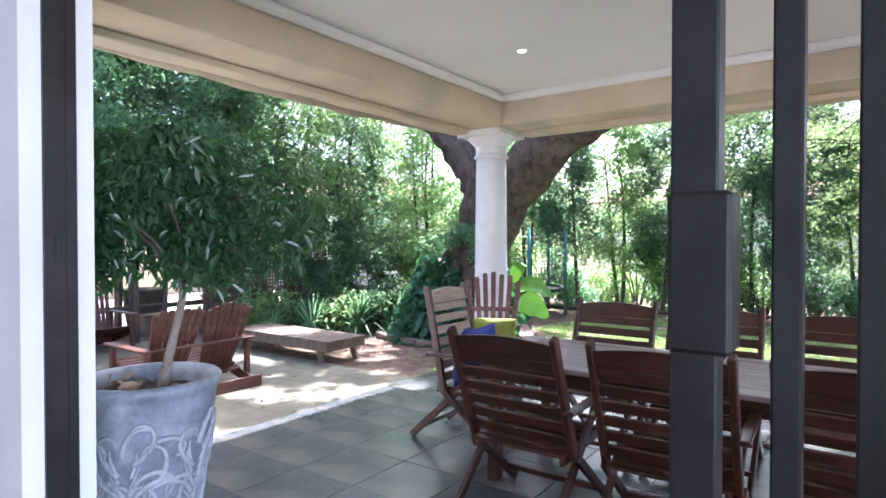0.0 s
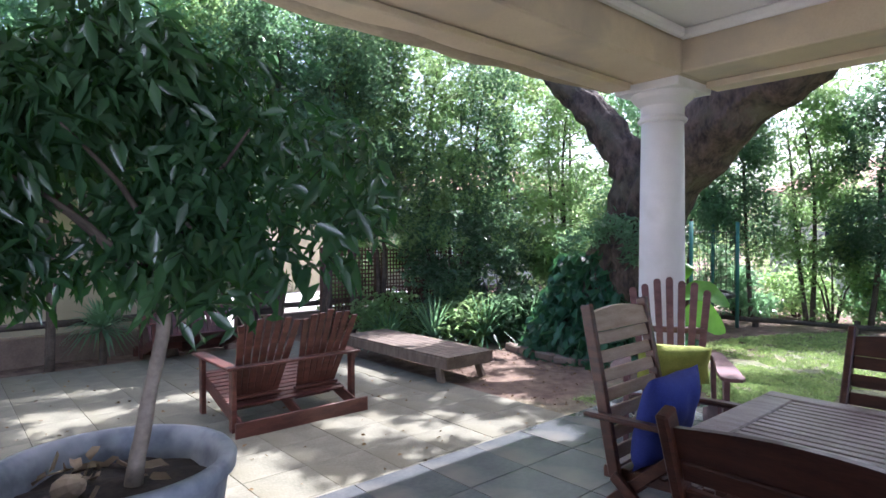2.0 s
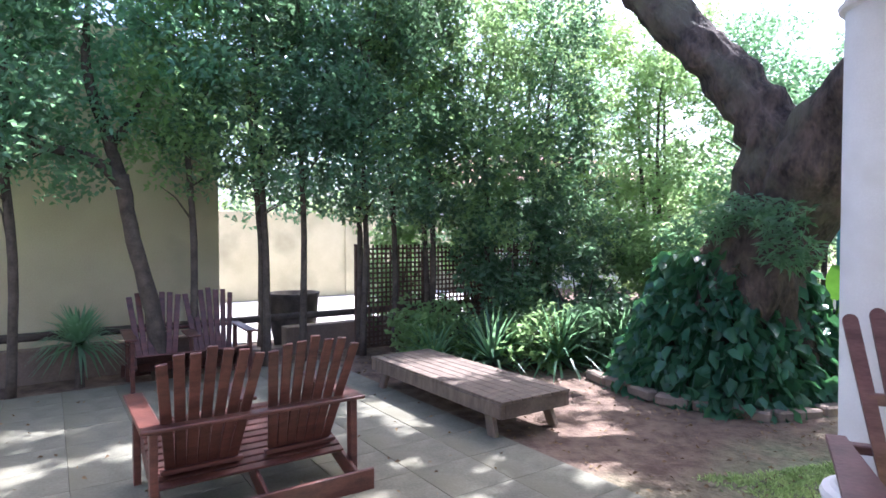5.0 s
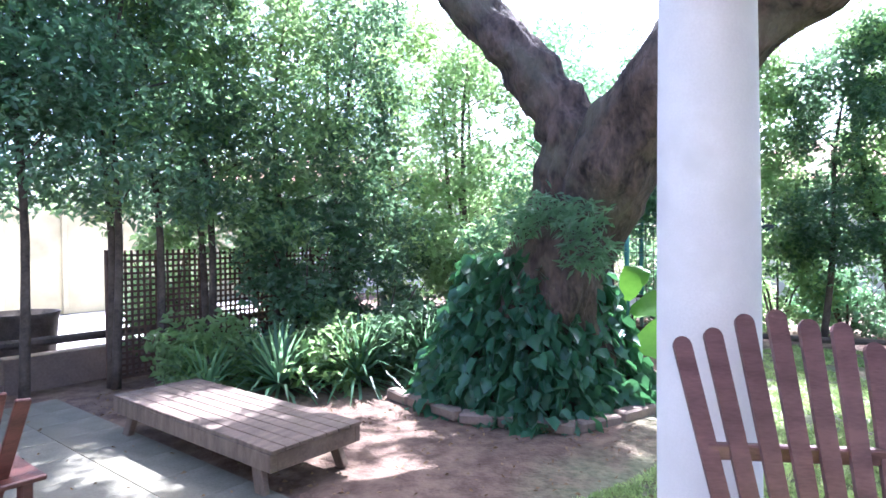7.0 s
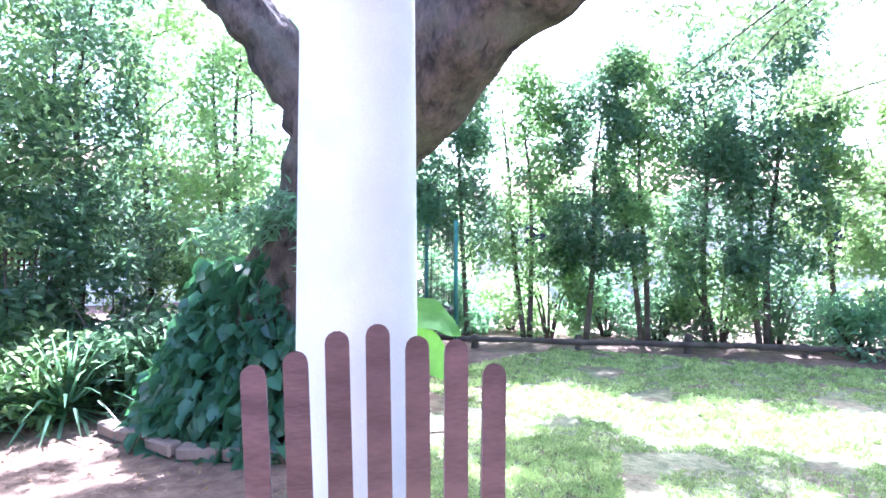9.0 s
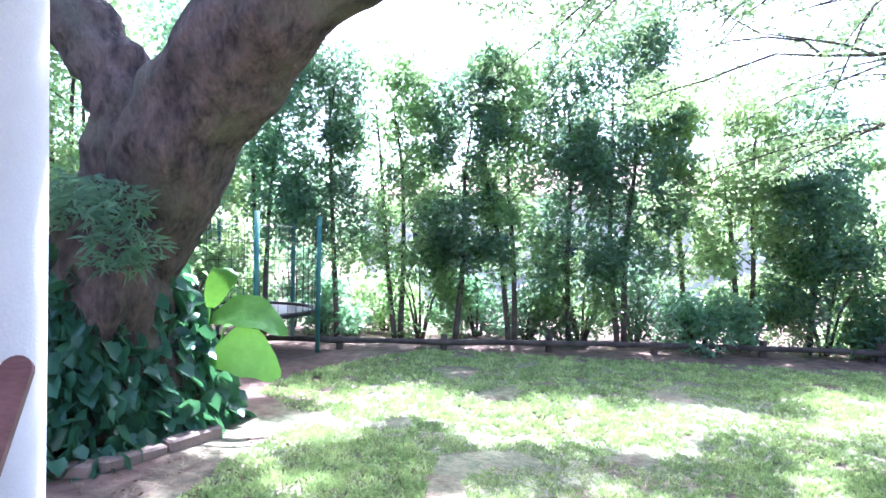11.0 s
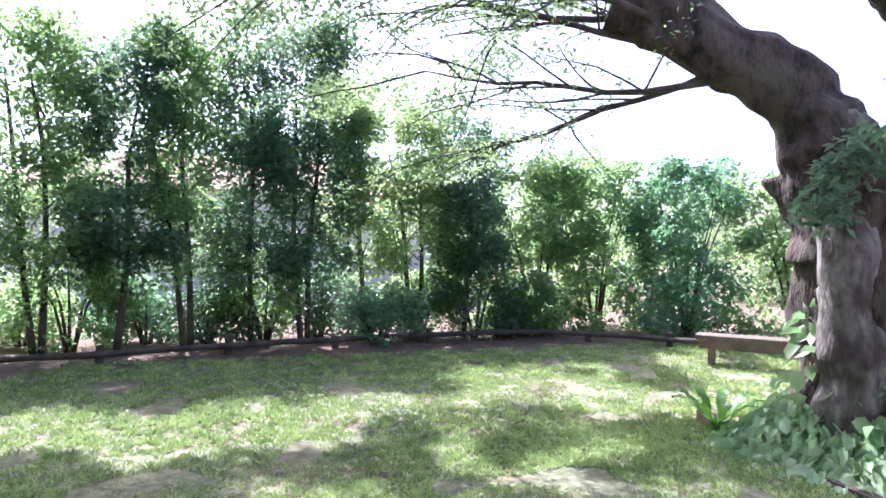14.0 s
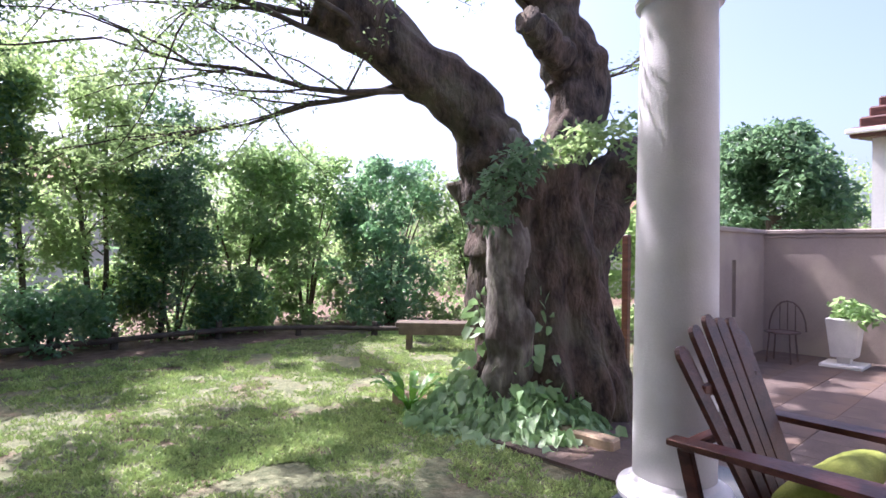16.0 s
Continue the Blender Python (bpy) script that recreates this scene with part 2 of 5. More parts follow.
def ground_material():
    """Bare reddish earth under the trees, worn grass on the lawn."""
    m = bpy.data.materials.new("lawn_and_earth")
    m.use_nodes = True
    nt = m.node_tree
    N, L = nt.nodes.new, nt.links.new
    b = nt.nodes["Principled BSDF"]
    tc = N("ShaderNodeTexCoord")
    sep = N("ShaderNodeSeparateXYZ")
    L(tc.outputs["Object"], sep.inputs[0])

    def noise_at(scale, detail=5):
        n = N("ShaderNodeTexNoise")
        n.inputs["Scale"].default_value, n.inputs["Detail"].default_value = scale, detail
        L(tc.outputs["Object"], n.inputs["Vector"])
        return n.outputs["Fac"]

    def ramp(fac, p0, c0, p1, c1):
        r = N("ShaderNodeValToRGB")
        r.color_ramp.elements[0].position, r.color_ramp.elements[1].position = p0, p1
        r.color_ramp.elements[0].color, r.color_ramp.elements[1].color = (*c0, 1), (*c1, 1)
        L(fac, r.inputs["Fac"])
        return r.outputs["Color"]

    def mix(fac, a, c):
        x = N("ShaderNodeMix")
        x.data_type = "RGBA"
        L(fac, x.inputs[0])
        L(a, x.inputs[6])
        L(c, x.inputs[7])
        return x.outputs[2]

    earth = ramp(noise_at(7), 0.35, (0.095, 0.058, 0.040), 0.7, (0.21, 0.145, 0.10))
    grass = ramp(noise_at(14), 0.3, (0.09, 0.11, 0.05), 0.75, (0.26, 0.26, 0.15))
    # where earth shows: west of x = -4.6, beyond y = 13.2 and in worn spots
    def over(sock, edge, soft):
        mr = N("ShaderNodeMapRange")
        mr.inputs["From Min"].default_value, mr.inputs["From Max"].default_value = edge - soft, edge + soft
        L(sock, mr.inputs["Value"])
        return mr.outputs[0]

    wob = N("ShaderNodeMath")
    wob.operation = "MULTIPLY_ADD"
    L(noise_at(0.9), wob.inputs[0])
    wob.inputs[1].default_value = 2.2
    L(sep.outputs["X"], wob.inputs[2])
    west = over(wob.outputs[0], -3.6, 0.5)
    wob2 = N("ShaderNodeMath")
    wob2.operation = "MULTIPLY_ADD"
    L(noise_at(1.3), wob2.inputs[0])
    wob2.inputs[1].default_value = 1.4
    L(sep.outputs["Y"], wob2.inputs[2])
    north = over(wob2.outputs[0], 14.2, 0.4)
    spots = ramp(noise_at(2.1), 0.52, (0, 0, 0), 0.66, (0.75, 0.75, 0.75))
    c = mix(west, earth, grass)
    c = mix(north, c, earth)
    c = mix(spots, c, earth)
    L(c, b.inputs["Base Color"])
    b.inputs["Roughness"].default_value = 0.95
    bp = N("ShaderNodeBump")
    bp.inputs["Strength"].default_value, bp.inputs["Distance"].default_value = 0.8, 0.03
    L(noise_at(30, 6), bp.inputs["Height"])
    L(bp.outputs[0], b.inputs["Normal"])
    return m


M_GROUND = ground_material()


# ---- mesh helpers ----
def finish(name, bm, mat, parent=None, label="", smooth=False, at=None):
    me = bpy.data.meshes.new(name)
    bm.normal_update()
    bm.to_mesh(me)
    bm.free()
    me.materials.append(mat)
    if smooth:
        me.shade_smooth()
    ob = new(name, me)
    if parent:
        ob.parent = parent
    if at is not None:
        ob.matrix_basis = at
    if label:
        ob["label"] = label
    return ob


def part(name, bm, mat, parent, label="", smooth=False, at=None):
    return finish(name, bm, mat, parent, label, smooth, at)


def thing(name, m, label, category, group="", kind=""):
    ob = new(name)
    ob.empty_display_size = 0.1
    ob.matrix_basis = m
    return tagged(ob, label, category, group, kind)


def box(bm, c, s, rot=None, chamfer=0.0):
    """A box of size s centred at c, turned by rot (Euler degrees), edges chamfered."""
    m = Matrix.LocRotScale(c, Euler([radians(a) for a in rot]) if rot else None, s)
    r = bmesh.ops.create_cube(bm, size=1, matrix=m)
    if chamfer:
        es = list({e for v in r["verts"] for e in v.link_edges})
        bmesh.ops.bevel(bm, geom=es, offset=chamfer, segments=1, affect="EDGES", profile=0.5)


def slat(bm, a, b, w, t, up=(0, 0, 1), chamfer=0.003):
    """A board from a to b, w wide across and t thick along up."""
    a, b, up = Vector(a), Vector(b), Vector(up)
    d = (b - a).normalized()
    side = d.cross(up).normalized()
    n = side.cross(d).normalized()
    m = Matrix((side, d, n)).transposed().to_4x4()
    m.translation = (a + b) / 2
    r = bmesh.ops.create_cube(bm, size=1, matrix=m @ Matrix.Diagonal((w, (b - a).length, t, 1)))
    if chamfer:
        es = list({e for v in r["verts"] for e in v.link_edges})
        bmesh.ops.bevel(bm, geom=es, offset=min(chamfer, t / 3), segments=1, affect="EDGES", profile=0.5)


def tube(bm, pts, radii, segs=10, lump=0.0, seed=0, cap=True, furrow=0.0):
    """A tapered, slightly lumpy limb along pts."""
    pts = [Vector(p) for p in pts]
    rings = []
    ref = Vector((0.3, 0.2, 0.9)).normalized()
    for i, p in enumerate(pts):
        d = (pts[min(i + 1, len(pts) - 1)] - pts[max(i - 1, 0)]).normalized()
        if abs(d.dot(ref)) > 0.95:
            ref = Vector((1, 0.1, 0))
        u = d.cross(ref).normalized()
        v = u.cross(d).normalized()
        ring = []
        for k in range(segs):
            a = 2 * math.pi * k / segs
            q = p + (u * math.cos(a) + v * math.sin(a)) * radii[i]
            if lump:
                q += (q - p) * lump * noise.noise(q * (0.9 / max(radii[i], 0.05)) + Vector((seed, 0, 0)))
            if furrow:
                f = noise.noise(Vector((math.cos(a) * 3.2, math.sin(a) * 3.2, q.z * 0.9 + seed)))
                g = noise.noise(Vector((math.cos(a) * 9, math.sin(a) * 9, q.z * 2.6 + seed)))
                q += (q - p) * furrow * (1.5 * f - 0.8 * abs(g))
            ring.append(bm.verts.new(q))
        rings.append(ring)
    for r0, r1 in zip(rings, rings[1:]):
        for k in range(segs):
            bm.faces.new((r0[k], r0[(k + 1) % segs], r1[(k + 1) % segs], r1[k]))
    if cap:
        bm.faces.new(rings[0][::-1])
        bm.faces.new(rings[-1])


def smooth_path(pts, radii, steps=5):
    """More points and radii along a bent line."""
    P = [Vector(p) for p in pts]
    out, rr = [], []
    for i in range(len(P) - 1):
        p0, p1, p2, p3 = P[max(i - 1, 0)], P[i], P[i + 1], P[min(i + 2, len(P) - 1)]
        for k in range(steps):
            t = k / steps
            out.append(0.5 * ((2 * p1) + (p2 - p0) * t + (2 * p0 - 5 * p1 + 4 * p2 - p3) * t * t + (3 * p1 - p0 - 3 * p2 + p3) * t ** 3))
            rr.append(radii[i] + (radii[i + 1] - radii[i]) * t)
    out.append(P[-1])
    rr.append(radii[-1])
    return out, rr


def leaf_mesh(name, pos, length, width, droop=0.3, fold=0.25, wide=False, updir=None):
    """One mesh of folded leaves at the given places. wide: broad six-cornered leaves."""
    n = len(pos)
    ax = rng.normal(size=(n, 3))
    ax[:, 2] = ax[:, 2] * 0.6 - droop
    if updir is not None:
        ax = ax * 0.45 + updir
    ax /= np.linalg.norm(ax, axis=1)[:, None] + 1e-9
    r = rng.normal(size=(n, 3)) + (0, 0, 0.8)
    side = np.cross(ax, r)
    side /= np.linalg.norm(side, axis=1)[:, None] + 1e-9
    nor = np.cross(side, ax)
    ln = (length * rng.uniform(0.65, 1.25, n))[:, None]
    wd = ln * width / length
    base = pos
    tip = pos + ax * ln - np.array([0, 0, 1.0]) * ln * 0.12
    if wide:
        l1, r1 = pos + ax * ln * 0.12 - side * wd * 0.42 + nor * wd * fold, pos + ax * ln * 0.12 + side * wd * 0.42 + nor * wd * fold
        l2, r2 = pos + ax * ln * 0.70 - side * wd * 0.40 + nor * wd * fold, pos + ax * ln * 0.70 + side * wd * 0.40 + nor * wd * fold
        V = np.stack([base, l1, l2, tip, r2, r1], 1).reshape(-1, 3)
        k = 6
        faces = np.array([[0, 3, 2, 1], [0, 5, 4, 3]])
    else:
        l1, r1 = pos + ax * ln * 0.45 - side * wd * 0.5 + nor * wd * fold, pos + ax * ln * 0.45 + side * wd * 0.5 + nor * wd * fold
        V = np.stack([base, l1, tip, r1], 1).reshape(-1, 3)
        k = 4
        faces = np.array([[0, 2, 1], [0, 3, 2]])
    F = (np.arange(n)[:, None, None] * k + faces[None]).reshape(-1, faces.shape[1])
    me = bpy.data.meshes.new(name)
    me.vertices.add(len(V))
    me.vertices.foreach_set("co", V.astype(np.float32).ravel())
    me.loops.add(F.size)
    me.loops.foreach_set("vertex_index", F.astype(np.int32).ravel())
    me.polygons.add(len(F))
    me.polygons.foreach_set("loop_start", np.arange(0, F.size, F.shape[1], dtype=np.int32))
    me.update(calc_edges=True)
    return me


def crown_points(centres, radii, n, squash=0.8, gap=0.0):
    """Leaf places in uneven clumps around the given centres."""
    centres, radii = np.asarray(centres, float), np.asarray(radii, float)
    w = radii ** 2
    pick = rng.choice(len(centres), n, p=w / w.sum())
    d = rng.normal(size=(n, 3))
    d /= np.linalg.norm(d, axis=1)[:, None]
    r = radii[pick] * rng.uniform(0.25, 1.0, n) ** 0.6
    return centres[pick] + d * r[:, None] * (1, 1, squash)


def leaves_part(name, parent, mat, pos, length, width, label="", **kw):
    me = leaf_mesh(name, pos, length, width, **kw)
    me.materials.append(mat)
    ob = new(name, me)
    if parent:
        ob.parent = parent
    if label:
        ob["label"] = label
    return ob


def clumps(x0, x1, y0, y1, z0, z1, n, r0, r1, taper=0.0):
    """Clump centres in a box; taper draws them in towards the top."""
    u = rng.uniform(size=(n, 3))
    z = z0 + (z1 - z0) * u[:, 2]
    k = 1 - taper * u[:, 2]
    cx, cy = (x0 + x1) / 2, (y0 + y1) / 2
    return np.stack([cx + (u[:, 0] - 0.5) * (x1 - x0) * k, cy + (u[:, 1] - 0.5) * (y1 - y0) * k, z], 1), rng.uniform(r0, r1, n)


# ---- ground ----
bm = bmesh.new()
gx = sorted(set([-60, -40, -25, 25, 40, 60] + [-14 + 0.5 * i for i in range(57)]))
gy = sorted(set([-40, -20, -8, 30, 45, 70] + [-3 + 0.5 * i for i in range(47)]))
grid = [[bm.verts.new((x, y, GARDEN + (0.035 * noise.noise(Vector((x * 0.7, y * 0.7, 0))) if (y > 6.5 or x < -10) else 0) - 0.005)) for y in gy] for x in gx]
for i in range(len(gx) - 1):
    for j in range(len(gy) - 1):
        bm.faces.new((grid[i][j], grid[i + 1][j], grid[i + 1][j + 1], grid[i][j + 1]))
tagged(finish("ground", bm, M_GROUND, smooth=True), "worn lawn with bare reddish earth under the trees", "ground", kind="structure")

# patio slab and paving beds
PX0, PX1, PY0, PY1 = -3.88, 1.75, 1.05, 6.3
bm = bmesh.new()
box(bm, ((PX0 + PX1) / 2, (PY0 + PY1) / 2, (GARDEN - 0.03) / 2 - 0.02), (PX1 - PX0, PY1 - PY0, -GARDEN - 0.05), chamfer=0.01)
patio = tagged(finish("floor", bm, M_JOINT), "raised covered patio floor of grey square tiles", "floor", kind="structure")
bm = bmesh.new()
box(bm, (-7.0, 1.2, GARDEN - 0.03), (6.1, 9.0, 0.07), chamfer=0.005)
paving = tagged(finish("pavement", bm, M_JOINT), "grey garden paving slabs with earth and leaf litter in the joints", "pavement", kind="structure")

bm = bmesh.new()
box(bm, (5.1, 3.6, GARDEN - 0.03), (6.5, 9.0, 0.075), chamfer=0.005)
paving_east = tagged(finish("pavement_east", bm, M_JOINT), "reddish dusty paving between patio and garden wall", "pavement", kind="structure")

# ---- house behind ----
bm = bmesh.new()
box(bm, (-4.0, 0.925, 1.6), (3.1, 0.25, 3.9))
tagged(finish("wall_west_of_door", bm, M_WALL), "white plastered house wall beside the open door", "wall", kind="structure")
bm = bmesh.new()
box(bm, (3.1, 0.925, 1.6), (5.5, 0.25, 3.9))
tagged(finish("wall_east_of_door", bm, M_WALL), "white plastered house wall on the far side of the door", "wall", kind="structure")
bm = bmesh.new()
box(bm, (-1.05, 0.925, 2.99), (2.8, 0.25, 1.12))
tagged(finish("wall_above_door", bm, M_WALL), "white plastered wall above the wide doorway", "wall", kind="structure")
bm = bmesh.new()
box(bm, (-5.6, -3.0, 1.6), (0.2, 7.6, 3.9))
tagged(finish("wall_west", bm, M_WALL), "plain white room wall", "wall", kind="structure")
bm = bmesh.new()
box(bm, (0.1, -6.9, 1.6), (11.6, 0.2, 3.9))
tagged(finish("wall_south", bm, M_WALL), "plain white room wall", "wall", kind="structure")
# east room wall, with an opening added for the fill lamp, out of view
for nm, c, z in (("wall_east_south", (5.8, -5.75, 1.6), (0.2, 2.1, 3.9)), ("wall_east_north", (5.8, 0.05, 1.6), (0.2, 1.5, 3.9)), ("wall_east_sill", (5.8, -2.7, 0.2), (0.2, 4.0, 1.1)), ("wall_east_head", (5.8, -2.7, 2.95), (0.2, 4.0, 1.2))):
    bm = bmesh.new()
    box(bm, c, z)
    tagged(finish(nm, bm, M_WALL), "plain white room wall round an added unseen opening", "wall", kind="structure")
# added fill lamp, brightens the door jamb from inside the room
room_fill = new("room_fill_light", bpy.data.lights.new("room_fill_light", "AREA"))
room_fill.data.shape, room_fill.data.size, room_fill.data.size_y, room_fill.data.energy, room_fill.data.color = "RECTANGLE", 3.9, 1.5, 130, (0.86, 0.92, 1.0)
room_fill.matrix_world = look((5.75, -2.7, 1.55), (0.0, -1.5, 1.4))
bm = bmesh.new()
box(bm, (0.1, -2.95, -0.06), (11.2, 7.7, 0.1))
tagged(finish("room_floor", bm, M_TILE), "grey tiled room floor inside the doorway", "floor", kind="structure")
bm = bmesh.new()
box(bm, (0.1, -2.95, 3.0), (11.2, 7.7, 0.1))
tagged(finish("room_ceiling", bm, M_CEIL), "plain white room ceiling", "ceiling", kind="structure")

# ---- patio roof ----
bm = bmesh.new()
box(bm, (-1.08, 3.6, 3.10), (5.5, 5.1, 0.12))
for x0, x1, y0, y1 in ((-3.27, 0.85, 5.53, 5.60), (-3.27, -3.20, 1.1, 5.53)):
    box(bm, ((x0 + x1) / 2, (y0 + y1) / 2, 3.0), (x1 - x0, y1 - y0, 0.08), chamfer=0.02)
tagged(finish("ceiling", bm, M_CEIL), "white patio ceiling with a small cornice", "ceiling", kind="structure")
bm = bmesh.new()
box(bm, (-1.1, 5.92, 2.9), (5.6, 0.62, 0.36), chamfer=0.012)
tagged(finish("beam_north", bm, M_BEAM), "cream painted beam over the patio columns", "beam", kind="structure")
bm = bmesh.new()
box(bm, (-3.59, 3.33, 2.9), (0.62, 4.55, 0.36), chamfer=0.012)
tagged(finish("beam_west", bm, M_BEAM), "cream painted beam along the open side of the patio", "beam", kind="structure")
bm = bmesh.new()
box(bm, (1.3, 3.33, 2.9), (0.62, 4.55, 0.36), chamfer=0.012)
tagged(finish("beam_east", bm, M_BEAM), "cream painted beam at the end of the patio", "beam", kind="structure")
bm = bmesh.new()
box(bm, (-1.1, 3.7, 3.30), (6.2, 5.6, 0.24), chamfer=0.02)
tagged(finish("roof", bm, M_ROOF), "flat edge of the patio roof", "roof", kind="structure")


def lathe(bm, profile, segs=32):
    rings = [[bm.verts.new((r * math.cos(2 * math.pi * k / segs), r * math.sin(2 * math.pi * k / segs), z)) for k in range(segs)] for r, z in profile]
    for a, b in zip(rings, rings[1:]):
        for k in range(segs):
            bm.faces.new((a[k], a[(k + 1) % segs], b[(k + 1) % segs], b[k]))
    bm.faces.new(rings[0][::-1])
    bm.faces.new(rings[-1])


def column(x, y, label):
    t = thing("column", pose(x, y, 0), label, "column", "patio columns")
    bm = bmesh.new()
    lathe(bm, [(0.192 - 0.018 * (i / 12) ** 2, 0.16 + 2.28 * i / 12) for i in range(13)], 40)
    part("shaft", bm, M_COL, t, smooth=True)
    bm = bmesh.new()
    lathe(bm, [(0.235, 0.0), (0.235, 0.05), (0.262, 0.065), (0.268, 0.09), (0.258, 0.115), (0.225, 0.125), (0.205, 0.14), (0.192, 0.165)], 40)
    part("base", bm, M_COL, t, "round moulded column base")
    bm = bmesh.new()
    lathe(bm, [(0.174, 2.40), (0.20, 2.41), (0.205, 2.43), (0.19, 2.445), (0.178, 2.46), (0.18, 2.54), (0.20, 2.56), (0.245, 2.60), (0.262, 2.63), (0.265, 2.645)], 40)
    box(bm, (0, 0, 2.682), (0.58, 0.58, 0.074), chamfer=0.008)
    part("capital", bm, M_COL, t, "moulded capital with a square top slab")
    return t


column(-3.60, 5.92, "round white painted column at the open patio corner")
column(1.07, 6.0, "round white painted column dappled with sun at the patio end")
# the block between column and beams
bm = bmesh.new()
box(bm, (-3.60, 5.92, 2.9), (0.66, 0.66, 0.37), chamfer=0.01)
tagged(finish("corner_block", bm, M_BEAM), "cream block where the beams meet", "beam", kind="structure")

# thinner step that runs along under each beam
for nm, c, sz in (("beam_step_west", (-3.80, 3.33, 2.69), (0.20, 4.50, 0.055)), ("beam_step_north", (-1.1, 6.12, 2.69), (4.34, 0.20, 0.055))):
    bm = bmesh.new()
    box(bm, c, sz, chamfer=0.008)
    tagged(finish(nm, bm, M_BEAM), "cream painted step under the beam's outer edge", "beam", kind="structure")

# rolled canvas awning hanging along the west beam
t = thing("rolled_awning", pose(-3.93, 3.4, 2.735), "long sagging roll of faded canvas under the beam", "awning")
bm = bmesh.new()
pts = [(0.02 * math.sin(i * 1.3), -2.2 + 4.4 * i / 22, -0.05 * math.sin(math.pi * i / 22) + 0.005 * math.sin(i * 2.2)) for i in range(23)]
tube(bm, pts, [0.062 + 0.004 * math.sin(i * 1.9) for i in range(23)], 16, 0.07, 3)
part("canvas_roll", bm, M_CANVAS, t, smooth=True)
bm = bmesh.new()
lo = [bm.verts.new((0.018 + 0.006 * math.sin(i * 1.7), p[1], p[2] + 0.02)) for i, p in enumerate(pts)]
hi = [bm.verts.new((0.016, p[1], 0.15)) for p in pts]
lo2 = [bm.verts.new(v.co + Vector((0.006, 0, 0))) for v in lo]
hi2 = [bm.verts.new(v.co + Vector((0.006, 0, 0))) for v in hi]
for i in range(len(pts) - 1):
    bm.faces.new((lo[i], lo[i + 1], hi[i + 1], hi[i]))
    bm.faces.new((lo2[i], hi2[i], hi2[i + 1], lo2[i + 1]))
part("canvas_flap", bm, M_CANVAS, t, "strip of canvas that hangs from the beam to the roll", smooth=True)
bm = bmesh.new()
tube(bm, [(0.1, -2.25, 0.09), (0.1, 2.32, 0.09)], [0.028, 0.028], 12)
part("roller_tube", bm, M_BEAM, t, "cream metal roller tube", smooth=True)
bm = bmesh.new()
box(bm, (0.08, 2.34, 0.05), (0.22, 0.07, 0.16), chamfer=0.015)
part("bracket", bm, M_CANVAS, t)
bm = bmesh.new()
box(bm, (0.08, -2.28, 0.05), (0.22, 0.07, 0.16), chamfer=0.015)
part("bracket", bm, M_CANVAS, t)
t = thing("downlight", pose(-2.35, 4.35, 3.035), "small round recessed ceiling light, lit", "light")
bm = bmesh.new()
lathe(bm, [(0.05, -0.006), (0.05, 0.0), (0.034, 0.002)], 20)
part("ring", bm, M_COL, t)
bm = bmesh.new()
lathe(bm, [(0.030, -0.009), (0.030, -0.0065)], 20)
part("lens", bm, M_LAMP, t)

# ---- doorway ----
t = thing("door_1", pose(0, 0, 0), "black metal folding glass door folded back at the doorway", "door", kind="structure")
bm = bmesh.new()
box(bm, (-2.443, 0.928, 1.21), (0.022, 0.112, 2.42), chamfer=0.003)
box(bm, (-2.432, 0.955, 1.21), (0.012, 0.02, 2.42))
part("door_frame", bm, M_FRAME, t)
bm = bmesh.new()
box(bm, (-2.429, 0.915, 1.42), (0.012, 0.02, 0.10), chamfer=0.002)
part("lock_plate", bm, M_FRAME, t)
for i, (x, w, y0) in enumerate(((-0.235, 0.075, 0.86), (-0.10, 0.042, 0.86), (0.01, 0.042, 0.86))):
    bm = bmesh.new()
    box(bm, (x, y0 + 0.2, 1.21), (w, 0.055, 2.40), chamfer=0.004)
    leaf = part("door_leaf", bm, M_FRAME, t)
bm = bmesh.new()
box(bm, (-0.045, 1.065, 1.21), (0.07, 0.006, 2.3))
g = part("door_pane", bm, M_GLASS, t)
g.visible_shadow = False
bm = bmesh.new()
box(bm, (-0.225, 1.065, 1.40), (0.10, 0.085, 0.27), chamfer=0.008)
part("door_handle", bm, M_FRAME, t)


